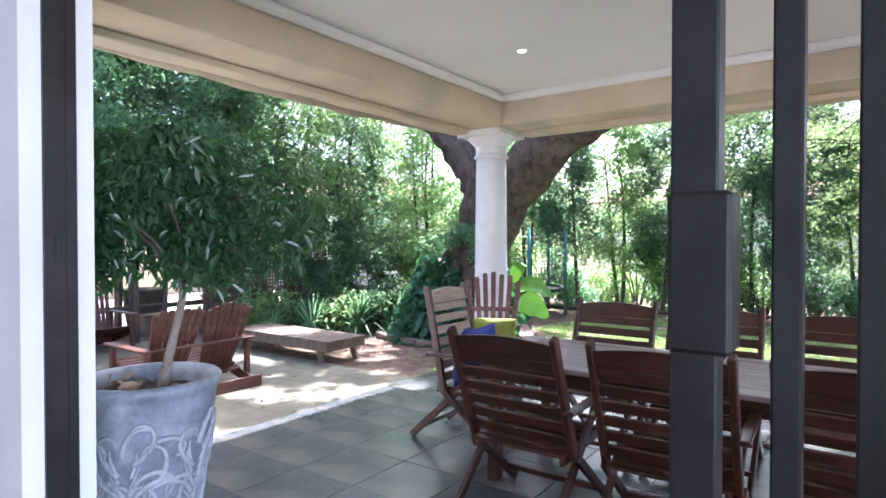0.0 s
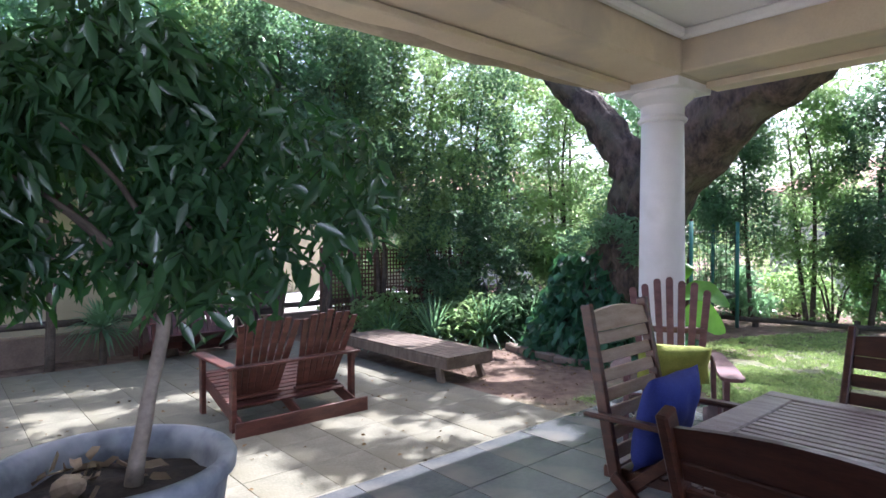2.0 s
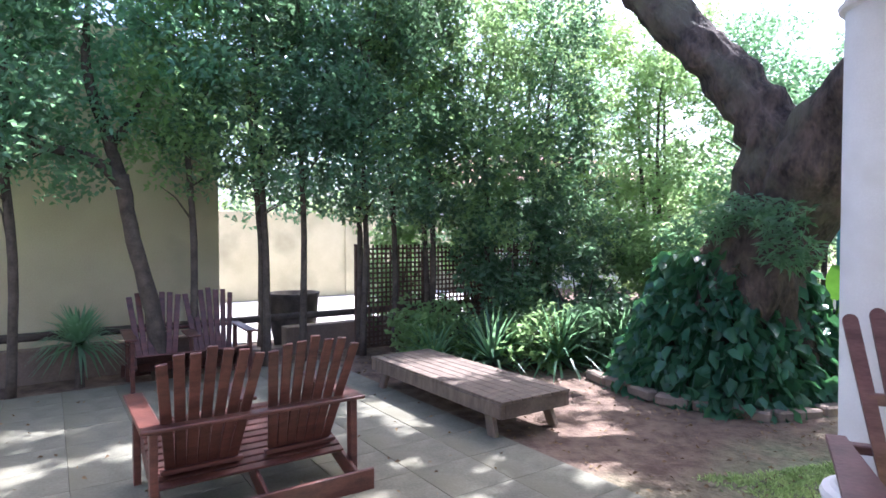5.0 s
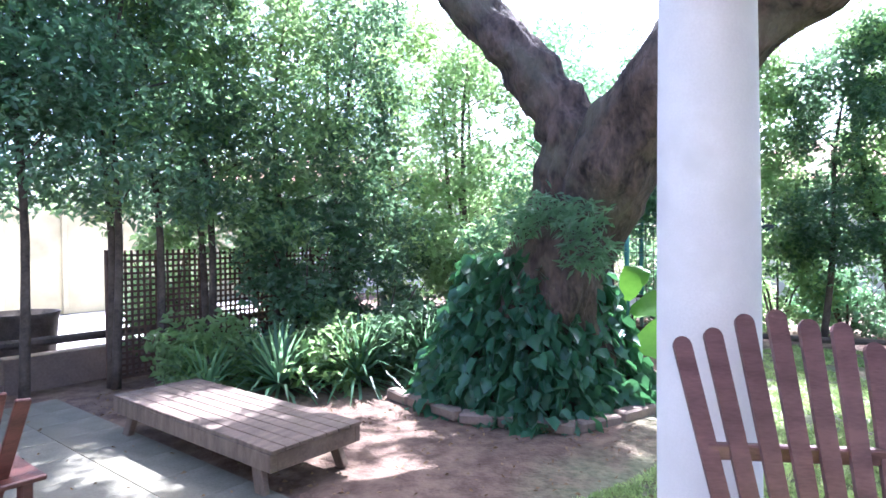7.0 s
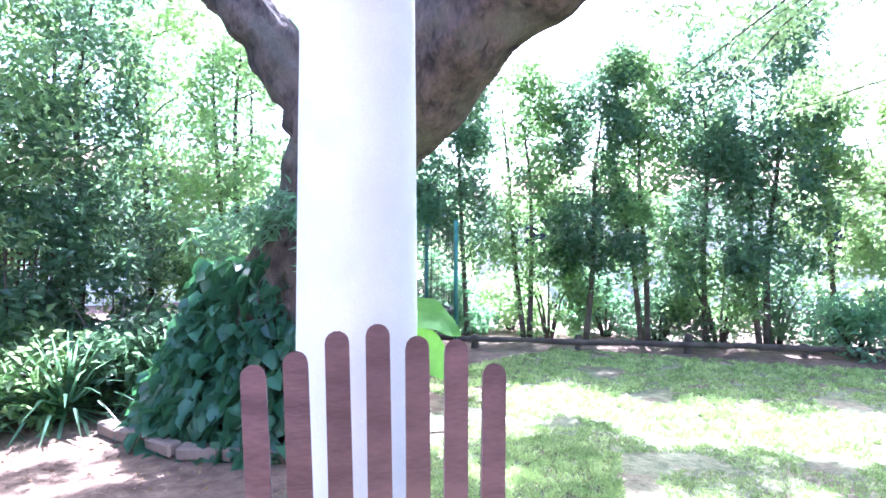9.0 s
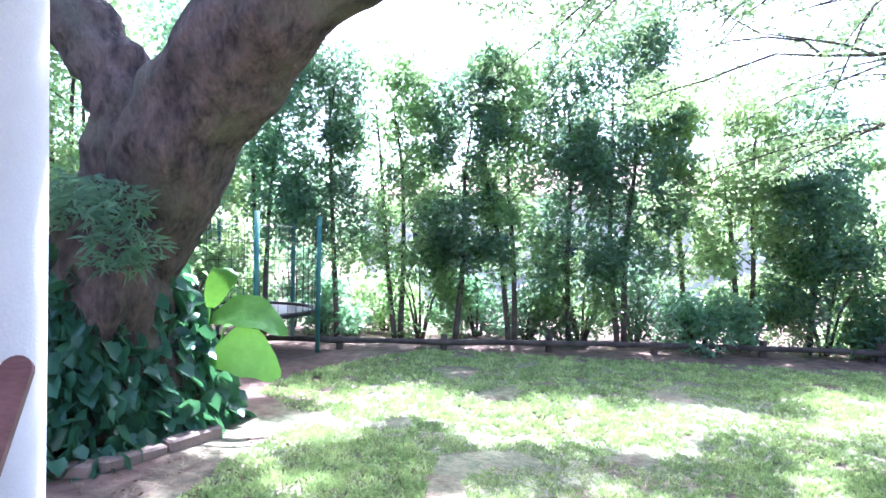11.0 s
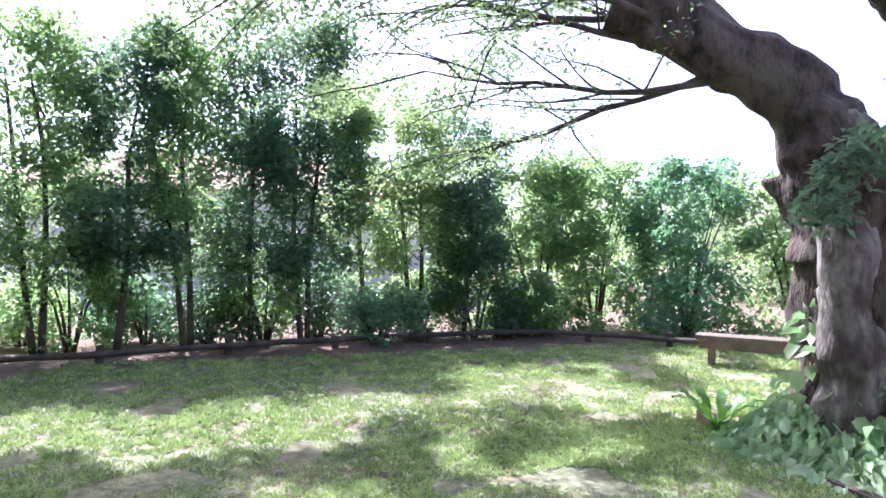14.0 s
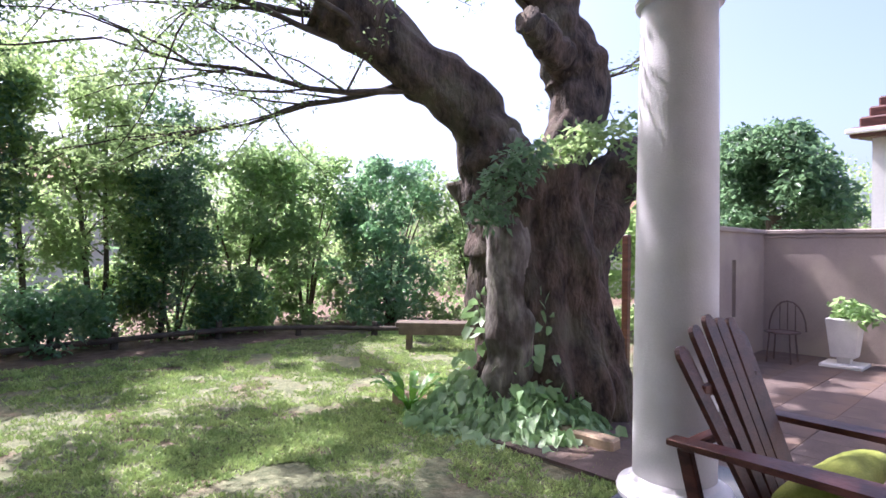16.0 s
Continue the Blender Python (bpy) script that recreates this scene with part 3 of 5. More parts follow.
# ---- furniture ----
def folding_chair(m, label, tall=0.0, back_mat=None, width=0.57):
    t = thing("dining_chair", m, label, "chair", "chairs round the patio table")
    H = 0.99 + tall
    lean = (-0.17, -0.40 + tall * 0.8)
    def backpt(z):
        k = (z - 0.40) / (H - 0.40)
        return lean[0] + (lean[1] - lean[0]) * k
    mat = back_mat or M_TEAK
    HW = width / 2
    back = None
    for sx in (-HW, HW):
        bm = bmesh.new()
        slat(bm, (sx, backpt(0.38), 0.38), (sx, backpt(H + 0.015), H + 0.015), 0.032, 0.055, (0, 1, 0.2), 0.006)
        stile = part("backrest_stile", bm, M_TEAK, t)
        back = back or stile
    n = 7 if tall < 0.1 else 8
    for i in range(n):
        z = 0.47 + (H - 0.53) * i / (n - 1)
        bm = bmesh.new()
        if i == n - 1:
            lo, hi = [], []
            for k in range(11):
                x = -HW + 0.012 + (2 * HW - 0.024) * k / 10
                arch = 0.022 * math.sin(math.pi * k / 10)
                for dy, bucket in ((-0.011, lo), (0.011, hi)):
                    bucket.append((bm.verts.new((x, backpt(z) + dy + 0.02, z - 0.045)), bm.verts.new((x, backpt(z) + dy - 0.01, z + 0.035 + arch))))
            for row in (lo, hi):
                for (a, b2), (c, d) in zip(row, row[1:]):
                    bm.faces.new((a, c, d, b2))
            for (a, b2), (c, d), (e, f), (g2, h) in zip(lo, lo[1:], hi, hi[1:]):
                bm.faces.new((b2, d, h, f))
                bm.faces.new((a, e, g2, c))
            for k in (0, 10):
                bm.faces.new((lo[k][0], lo[k][1], hi[k][1], hi[k][0]))
            bmesh.ops.recalc_face_normals(bm, faces=bm.faces)
        else:
            slat(bm, (-HW + 0.015, backpt(z), z), (HW - 0.015, backpt(z), z), 0.018, 0.056, (0, -0.35, 1), 0.004)
        part("back_slat", bm, mat, t)
    seat = None
    for sx in (-HW + 0.035, HW - 0.035):
        bm = bmesh.new()
        slat(bm, (sx, -0.24, 0.375), (sx, 0.24, 0.405), 0.024, 0.045, chamfer=0.004)
        part("seat_rail", bm, M_TEAK, t)
    for i in range(7):
        y = -0.21 + 0.072 * i
        bm = bmesh.new()
        slat(bm, (-HW + 0.023, y, 0.412 + y * 0.06), (HW - 0.023, y, 0.412 + y * 0.06), 0.055, 0.016, chamfer=0.004)
        part("seat_slat", bm, M_TEAK, t)
    for sx in (-HW - 0.015, HW + 0.015):
        bm = bmesh.new()
        slat(bm, (sx, backpt(0.39), 0.39), (sx, 0.30, 0.012), 0.028, 0.05, (0, 1, 1), 0.005)
        part("leg", bm, M_TEAK, t)
        bm = bmesh.new()
        slat(bm, (sx * 0.9, 0.20, 0.62), (sx * 0.9, -0.46, 0.012), 0.028, 0.05, (0, 1, 1), 0.005)
        part("leg", bm, M_TEAK, t)
        bm = bmesh.new()
        slat(bm, (sx * 1.04, -0.30, 0.635), (sx * 1.04, 0.27, 0.645), 0.055, 0.024, chamfer=0.008)
        part("armrest", bm, M_TEAK, t)
    bm = bmesh.new()
    slat(bm, (-HW + 0.005, -0.36, 0.10), (HW - 0.005, -0.36, 0.10), 0.04, 0.03)
    part("stretcher", bm, M_TEAK, t)
    bm = bmesh.new()
    slat(bm, (-HW - 0.015, 0.20, 0.11), (HW + 0.015, 0.20, 0.11), 0.04, 0.03)
    part("stretcher", bm, M_TEAK, t)
    return t


near = folding_chair(pose(-1.44, 2.85, 0, 0, 0, 0), "dark-stained slatted folding chair at the near corner of the table")
for i, (x, y, r) in enumerate(((-0.72, 2.88, 2), (0.02, 2.9, -2))):
    c = copy_thing(near, pose(x, y, 0, 0, 0, r))
    c["label"] = "dark-stained slatted folding chair along the doorway side of the table"
far = copy_thing(near, pose(-1.52, 3.92, 0, 0, 0, 180))
far["label"] = "dark-stained slatted wooden folding chair with its back to the lawn"
for x, r in ((-0.83, 181), (-0.10, 178)):
    c = copy_thing(far, pose(x, 3.94, 0, 0, 0, r))
tall = folding_chair(pose(-2.28, 3.62, 0, 0, 0, -88), "tall folding armchair with pale worn back slats at the table end", 0.11, M_PALE, 0.50)

# table
t = thing("patio_table", pose(-0.85, 3.42, 0), "long weathered wooden slatted patio table, greyish with painted sky reflection", "table")
bm = bmesh.new()
TL, TW = 2.3, 0.92
for y in (-TW / 2 + 0.045, TW / 2 - 0.045):
    box(bm, (0, y, 0.735), (TL, 0.09, 0.03), chamfer=0.005)
for x in (-TL / 2 + 0.06, TL / 2 - 0.06):
    box(bm, (x, 0, 0.735), (0.12, TW - 0.184, 0.03), chamfer=0.005)
top = part("tabletop", bm, M_TABLE, t)
for i in range(15):
    bm = bmesh.new()
    y = -TW / 2 + 0.118 + i * (TW - 0.236) / 14
    box(bm, (0, y, 0.735), (TL - 0.242, 0.037, 0.022), chamfer=0.003)
    part("slat", bm, M_TABLE, top)
bm = bmesh.new()
for y in (-0.36, 0.36):
    box(bm, (0, y, 0.67), (TL - 0.3, 0.03, 0.09), chamfer=0.004)
for x in (-0.95, 0.95):
    box(bm, (x, 0, 0.67), (0.03, 0.69, 0.09), chamfer=0.004)
part("apron", bm, M_TEAK, t)
for x in (-0.98, 0.98):
    for y in (-0.36, 0.36):
        bm = bmesh.new()
        box(bm, (x, y, 0.355), (0.07, 0.07, 0.71), chamfer=0.006)
        part("leg", bm, M_TEAK, t)


def adirondack(m, mat, label, n=7, width=0.56, kind_name="garden_armchair", group="fan-backed garden chairs", H=1.12, back_y=-0.60, bw=0.054):
    t = thing(kind_name, m, label, "chair", group)
    rail = bmesh.new()
    slat(rail, (-width / 2 - 0.05, -0.44, 0.53), (width / 2 + 0.05, -0.44, 0.53), 0.05, 0.035, (0, 0, 1), 0.005)
    slat(rail, (-width / 2, -0.28, 0.24), (width / 2, -0.28, 0.24), 0.05, 0.035, (0, 0, 1), 0.005)
    ry = -0.20 + (back_y + 0.20) * 0.50 / (H - 0.22) - 0.03
    slat(rail, (-width / 2 + 0.04, ry, 0.72), (width / 2 - 0.04, ry, 0.72), 0.03, 0.045, (0, 0, 1), 0.005)
    back = part("backrest", rail, mat, t)
    for i in range(n):
        k = (i - (n - 1) / 2) / ((n - 1) / 2)
        top = H - 0.09 * k * k + 0.012 * math.sin(i * 2.3)
        a = Vector((k * width * 0.30, -0.20, 0.22))
        b = Vector((k * width * 0.49, back_y, top))
        bm = bmesh.new()
        w = bw
        d = (b - a).normalized()
        side = Vector((1, 0, 0)).cross(d).cross(d).normalized() * -1
        nrm = Vector((1, 0, 0)).cross(d).normalized()
        side = d.cross(nrm).normalized()
        outline = [(-w * 0.38, 0), (w * 0.38, 0), (w / 2, (b - a).length - w / 2)]
        for q in range(1, 7):
            an = math.pi * q / 7
            outline.append((w / 2 * math.cos(an), (b - a).length - w / 2 + w / 2 * math.sin(an)))
        outline.append((-w / 2, (b - a).length - w / 2))
        lo = [bm.verts.new(a + side * u + d * v - nrm * 0.010) for u, v in outline]
        hi = [bm.verts.new(a + side * u + d * v + nrm * 0.010) for u, v in outline]
        bm.faces.new(lo)
        bm.faces.new(hi[::-1])
        for q in range(len(lo)):
            bm.faces.new((lo[q], hi[q], hi[(q + 1) % len(lo)], lo[(q + 1) % len(lo)]))
        bmesh.ops.recalc_face_normals(bm, faces=bm.faces)
        part("slat", bm, mat, back)
    bm = bmesh.new()
    for sx in (-width / 2 + 0.02, width / 2 - 0.02):
        slat(bm, (sx, 0.30, 0.33), (sx, -0.62, 0.05), 0.024, 0.10, (0, 0, 1), 0.004)
    seat = part("seat", bm, mat, t)
    for i in range(8):
        y = 0.30 - i * 0.068
        z = 0.395 - (0.30 - y) * 0.30
        bm = bmesh.new()
        slat(bm, (-width / 2, y, z), (width / 2, y, z), 0.058, 0.02, (0, -0.3, 1), 0.004)
        part("slat", bm, mat, seat)
    for sx in (-1, 1):
        x = sx * (width / 2 + 0.02)
        bm = bmesh.new()
        box(bm, (x, 0.26, 0.265), (0.035, 0.09, 0.53), chamfer=0.004)
        part("leg", bm, mat, t)
        bm = bmesh.new()
        xa = sx * (width / 2 + 0.05)
        outline = [(-0.035, -0.50), (0.035, -0.50), (0.055, -0.1), (0.075, 0.2), (0.07, 0.33), (0.045, 0.37), (-0.045, 0.37), (-0.07, 0.33), (-0.065, 0.1)]
        lo = [bm.verts.new((xa + u, v, 0.532)) for u, v in outline]
        hi = [bm.verts.new((xa + u, v, 0.556)) for u, v in outline]
        bm.faces.new(lo[::-1])
        bm.faces.new(hi)
        for q in range(len(lo)):
            bm.faces.new((lo[q], lo[(q + 1) % len(lo)], hi[(q + 1) % len(lo)], hi[q]))
        bmesh.ops.bevel(bm, geom=list(bm.edges), offset=0.004, segments=1, affect="EDGES")
        part("armrest", bm, mat, t)
        bm = bmesh.new()
        slat(bm, (x, -0.46, 0.52), (x, -0.36, 0.12), 0.035, 0.05, (0, 1, 0), 0.004)
        part("back_post", bm, mat, t)
    return t


def cushion(m, mat, w, h, d, label, name="cushion"):
    bm = bmesh.new()
    n = 14
    for s in (1, -1):
        g = [[None] * (n + 1) for _ in range(n + 1)]
        for i in range(n + 1):
            for j in range(n + 1):
                u, v = 2 * i / n - 1, 2 * j / n - 1
                puff = ((1 - u ** 4) * (1 - v ** 4)) ** 0.6
                pin = 1 - 0.07 * (1 - abs(u * v))
                wr = 0.06 * noise.noise(Vector((u * 2.2, v * 2.2, s * 3))) * puff
                g[i][j] = bm.verts.new((u * w / 2 * (pin if abs(v) < 1.1 else 1), s * (puff * (1 + wr * 3)) * d / 2, v * h / 2 * pin))
        for i in range(n):
            for j in range(n):
                f = (g[i][j], g[i + 1][j], g[i + 1][j + 1], g[i][j + 1])
                bm.faces.new(f if s < 0 else f[::-1])
    bmesh.ops.remove_doubles(bm, verts=bm.verts, dist=0.0005)
    ob = finish(name, bm, mat, smooth=True, at=m)
    return tagged(ob, label, "cushion")


adirondack(pose(-3.00, 4.96, 0, 0, 0, -150), M_PLUM, "plum-brown fan-backed garden armchair before the corner column", H=1.10)
adirondack(pose(0.72, 5.20, 0, 0, 0, 178), M_REDW, "dark red-brown fan-backed garden armchair beside the far column", n=6, H=0.98, back_y=-0.50, bw=0.08)
cushion(pose(-3.02, 5.00, 0.54, -28, 0, -150), M_GREENC, 0.48, 0.32, 0.15, "lime green ribbed cushion leaning in the plum garden chair")
cushion(pose(0.62, 5.26, 0.44, -52, 0, 178), M_GREENC, 0.46, 0.34, 0.15, "lime green ribbed cushion lying in the red-brown garden chair")
cushion(pose(-2.33, 3.60, 0.62, -12, 0, -88), M_BLUE, 0.44, 0.42, 0.16, "bright blue cotton cushion in the tall folding armchair")

# twin garden seat: two fan-shaped backs behind one slatted seat
def twin_seat(m, label):
    t = thing("double_garden_seat", m, label, "bench", "double garden seats")
    for off in (-0.31, 0.31):
        rail = bmesh.new()
        slat(rail, (off - 0.24, -0.30, 0.27), (off + 0.24, -0.30, 0.27), 0.045, 0.03, (0, 0, 1), 0.005)
        back = part("backrest", rail, M_REDW, t)
        for i in range(7):
            k = (i - 3) / 3
            top = 1.04 - 0.06 * k * k + 0.012 * math.sin(i * 2.6 + off)
            bm = bmesh.new()
            a, b = (off + k * 0.165, -0.22, 0.14), (off + k * 0.27, -0.60, top)
            slat(bm, a, b, 0.062, 0.02, (0, -1, -0.4), 0.004)
            part("slat", bm, M_REDW, back)
    bm = bmesh.new()
    slat(bm, (0.0, 0.30, 0.34), (0.0, -0.60, 0.06), 0.026, 0.11, (0, 0, 1), 0.004)
    seat = part("seat", bm, M_REDW, t)
    for sx in (-0.58, 0.58):
        bm = bmesh.new()
        slat(bm, (sx, 0.30, 0.34), (sx, -0.66, 0.06), 0.026, 0.12, (0, 0, 1), 0.004)
        part("side_beam", bm, M_REDW, seat)
    for i in range(11):
        y = 0.30 - i * 0.066
        bm = bmesh.new()
        slat(bm, (-0.59, y, 0.41 - (0.3 - y) * 0.3), (0.59, y, 0.41 - (0.3 - y) * 0.3), 0.055, 0.02, (0, -0.3, 1), 0.004)
        part("slat", bm, M_REDW, seat)
    for sx in (-0.62, 0.62):
        bm = bmesh.new()
        slat(bm, (sx, -0.46, 0.592), (sx, 0.38, 0.600), 0.12, 0.024, chamfer=0.006)
        part("armrest", bm, M_REDW, t)
        for y in (0.28, -0.48):
            bm = bmesh.new()
            box(bm, (sx * 0.985, y, 0.289), (0.045, 0.075, 0.578), chamfer=0.005)
            part("leg", bm, M_REDW, t)
    bm = bmesh.new()
    box(bm, (0, -0.505, 0.594), (1.36, 0.085, 0.026), chamfer=0.006)
    part("rear_rail", bm, M_REDW, t)
    bm = bmesh.new()
    box(bm, (0, 0.10, 0.59), (0.14, 0.5, 0.024), chamfer=0.006)
    part("tray", bm, M_REDW, t)
    bm = bmesh.new()
    box(bm, (0, 0.10, 0.47), (0.04, 0.06, 0.216), chamfer=0.004)
    part("tray_post", bm, M_REDW, t)
    bm = bmesh.new()
    box(bm, (0, -0.68, 0.085), (1.34, 0.028, 0.15), chamfer=0.005)
    part("rear_board", bm, M_REDW, t)
    return t


s1 = twin_seat(pose(-6.60, 3.74, GARDEN + 0.01, 0, 0, 90), "weathered red-brown double garden seat on the paving")
s2 = copy_thing(s1, pose(-9.75, 4.0, GARDEN + 0.01, 0, 0, -92))
s2["label"] = "weathered red-brown double garden seat before the low wall"

# sun lounger
t = thing("sun_lounger", pose(-7.22, 6.02, GARDEN, 0, 0, 90), "long low faded brown wooden sun lounger on bare earth", "lounger")
bm = bmesh.new()
for sx in (-0.36, 0.36):
    box(bm, (sx, 0, 0.27), (0.05, 2.25, 0.12), chamfer=0.006)
for y in (-1.1, 1.1):
    box(bm, (0, y, 0.27), (0.67, 0.05, 0.12), chamfer=0.006)
part("frame", bm, M_LOUNGE, t)
bed = None
for i in range(7):
    bm = bmesh.new()
    x = -0.33 + 0.11 * i
    box(bm, (x, 0, 0.345), (0.104, 2.28, 0.025), chamfer=0.004)
    part("board", bm, M_LOUNGE, t)
for sx in (-0.31, 0.31):
    for y in (-0.88, 0.88):
        bm = bmesh.new()
        slat(bm, (sx, y, 0.25), (sx * 1.1, y + (0.10 if y > 0 else -0.10), 0.0), 0.05, 0.10, (0, 1, 0), 0.006)
        part("leg", bm, M_LOUNGE, t)

BASKET = (-0.78, 3.62)
t = thing("metal_bowl", pose(-2.15, 1.62, 0), "shiny steel pet bowl on the patio floor by the pot", "bowl")
bm = bmesh.new()
lathe(bm, [(0.11, 0.0), (0.115, 0.01), (0.10, 0.045), (0.125, 0.055), (0.125, 0.06), (0.095, 0.055), (0.085, 0.015), (0.01, 0.012)], 28)
part("bowl", bm, M_CHROME, t, smooth=True)
t = thing("dark_basket", pose(BASKET[0], BASKET[1], 0.75), "small dark woven basket on the patio table", "basket")
bm = bmesh.new()
lathe(bm, [(0.10, 0.0), (0.12, 0.01), (0.15, 0.07), (0.16, 0.10), (0.15, 0.10), (0.12, 0.04), (0.01, 0.03)], 24)
part("basket", bm, M_WOODDK, t, smooth=True)
t = thing("driftwood", pose(BASKET[0], BASKET[1], 0.785), "knobbly grey-brown piece of driftwood standing in the basket", "ornament")
bm = bmesh.new()
tube(bm, *smooth_path([(0.03, 0.0, 0.0), (0.01, 0.01, 0.07), (-0.03, 0.0, 0.13), (-0.045, -0.01, 0.185)], [0.075, 0.070, 0.048, 0.018], 5), 16, 0.5, 4)
tube(bm, *smooth_path([(0.02, 0.0, 0.02), (0.07, 0.01, 0.05), (0.08, 0.02, 0.085)], [0.05, 0.035, 0.015], 4), 12, 0.5, 7)
part("wood", bm, M_PALEBARK, t, smooth=True)

# ---- potted tree ----
PTX, PTY = -2.975, 1.54
t = thing("plant_pot", pose(PTX, PTY, 0) @ Matrix.Diagonal((0.95, 0.95, 1.0, 1)), "large grey-blue clay pot with pale raised scroll relief", "pot")
bm = bmesh.new()
lathe(bm, [(0.20, 0.0), (0.22, 0.01), (0.25, 0.15), (0.285, 0.35), (0.315, 0.55), (0.335, 0.68), (0.345, 0.70), (0.36, 0.715), (0.362, 0.745), (0.35, 0.76), (0.325, 0.76), (0.305, 0.74), (0.295, 0.70), (0.28, 0.64)], 48)
part("bowl", bm, M_POT, t, smooth=True)


def pot_point(a, z):
    r = 0.215 + 0.122 * min(z / 0.68, 1) ** 0.85 + 0.006
    return (r * math.cos(a), r * math.sin(a), z)


def frond(a0, z0, heading, length, curl, w):
    """A raised frond that starts nearly straight and curls in on itself."""
    pts, rad = [], []
    a, z, th, n = a0, z0, heading, 26
    for i in range(n):
        k = i / (n - 1)
        pts.append(pot_point(a, z))
        rad.append(1.5 * w * (1 - 0.7 * k) + 0.003)
        th += curl * (0.25 + 2.1 * k * k) * length / n
        a += math.cos(th) * length / n / 0.30
        z += math.sin(th) * length / n
        z = min(max(z, 0.04), 0.64)
    return pts, rad


rl = bmesh.new()
for i in range(5):
    a0 = 2 * math.pi * i / 5 + 0.35
    for da, z0, hd, ln, cu, w in (
            (0.00, 0.06, 1.75, 0.62, -9, 0.012), (0.02, 0.06, 1.35, 0.50, 11, 0.012), (-0.06, 0.20, 2.2, 0.42, 12, 0.011), (0.10, 0.22, 0.9, 0.46, -12, 0.011),
            (-0.10, 0.34, 2.6, 0.34, -15, 0.010), (0.16, 0.40, 0.5, 0.34, 15, 0.010), (0.0, 0.44, 1.5, 0.30, -16, 0.010), (0.45, 0.10, 1.2, 0.34, 14, 0.011),
            (0.55, 0.30, 1.0, 0.32, 15, 0.010), (-0.30, 0.12, 1.9, 0.30, -15, 0.010), (0.50, 0.50, 0.3, 0.24, -18, 0.009)):
        p, r = frond(a0 + da, z0, hd, ln, cu, w)
        tube(rl, p, r, 6)
    for k in range(7):
        p, r = frond(a0 + 0.02 + 0.015 * k, 0.07 + 0.045 * k, 0.4 + 0.12 * k, 0.13, 6, 0.007)
        tube(rl, p, r, 5)
        p, r = frond(a0 - 0.04 - 0.015 * k, 0.08 + 0.045 * k, 2.7 - 0.12 * k, 0.13, -6, 0.007)
        tube(rl, p, r, 5)
part("relief", rl, M_POTRELIEF, t, "pale raised scrolls and leaves", smooth=True)
bm = bmesh.new()
lathe(bm, [(0.29, 0.62), (0.29, 0.665), (0.20, 0.68), (0.02, 0.685)], 32)
for v in bm.verts:
    v.co.z += 0.02 * noise.noise(v.co * 12)
part("soil", bm, M_SOIL, t, smooth=True)
t = thing("potted_tree", pose(PTX + 0.05, PTY + 0.05, 0.66), "bushy small weeping tree with a pale crooked stem", "tree")
bm = bmesh.new()
p, r = smooth_path([(-0.02, -0.01, 0), (0.0, 0.01, 0.15), (0.04, 0.03, 0.32), (0.06, 0.06, 0.5), (0.06, 0.06, 0.66)], [0.028, 0.023, 0.021, 0.020, 0.019])
tube(bm, p, r, 10, 0.15)
part("trunk", bm, M_PALEBARK, t, smooth=True)
bm = bmesh.new()
ends = []
for i in range(11):
    a = i * 2.4
    e = Vector((0.04 + 0.45 * math.cos(a), 0.45 * math.sin(a), 0.78 + 0.26 * ((i * 0.37) % 1)))
    mid = Vector((0.04 + 0.2 * math.cos(a + 0.3), 0.2 * math.sin(a + 0.3), 0.78 + 0.1 * ((i * 0.71) % 1)))
    p, r = smooth_path([(0.06, 0.06, 0.56), mid, e], [0.014, 0.008, 0.003], 4)
    tube(bm, p, r, 6, 0.1, i)
    ends.append(e)
part("branch", bm, M_TRUNK, t, smooth=True)
cc = [(0.04 + rr * math.cos(a), rr * math.sin(a), z) for z, R in ((0.72, 0.50), (0.84, 0.62), (0.95, 0.62), (1.1, 0.52), (1.24, 0.32)) for a, rr in [(i * 2.1 + z * 3, R * ((i * 0.618) % 1) ** 0.5) for i in range(9)]]
cc = [(x, y, z - 0.15 * (x * x + y * y)) for x, y, z in cc]
leaves_part("crown", t, M_LEAF_P, crown_points(cc, [0.18] * len(cc), 7600, 0.85), 0.075, 0.026, droop=0.9)

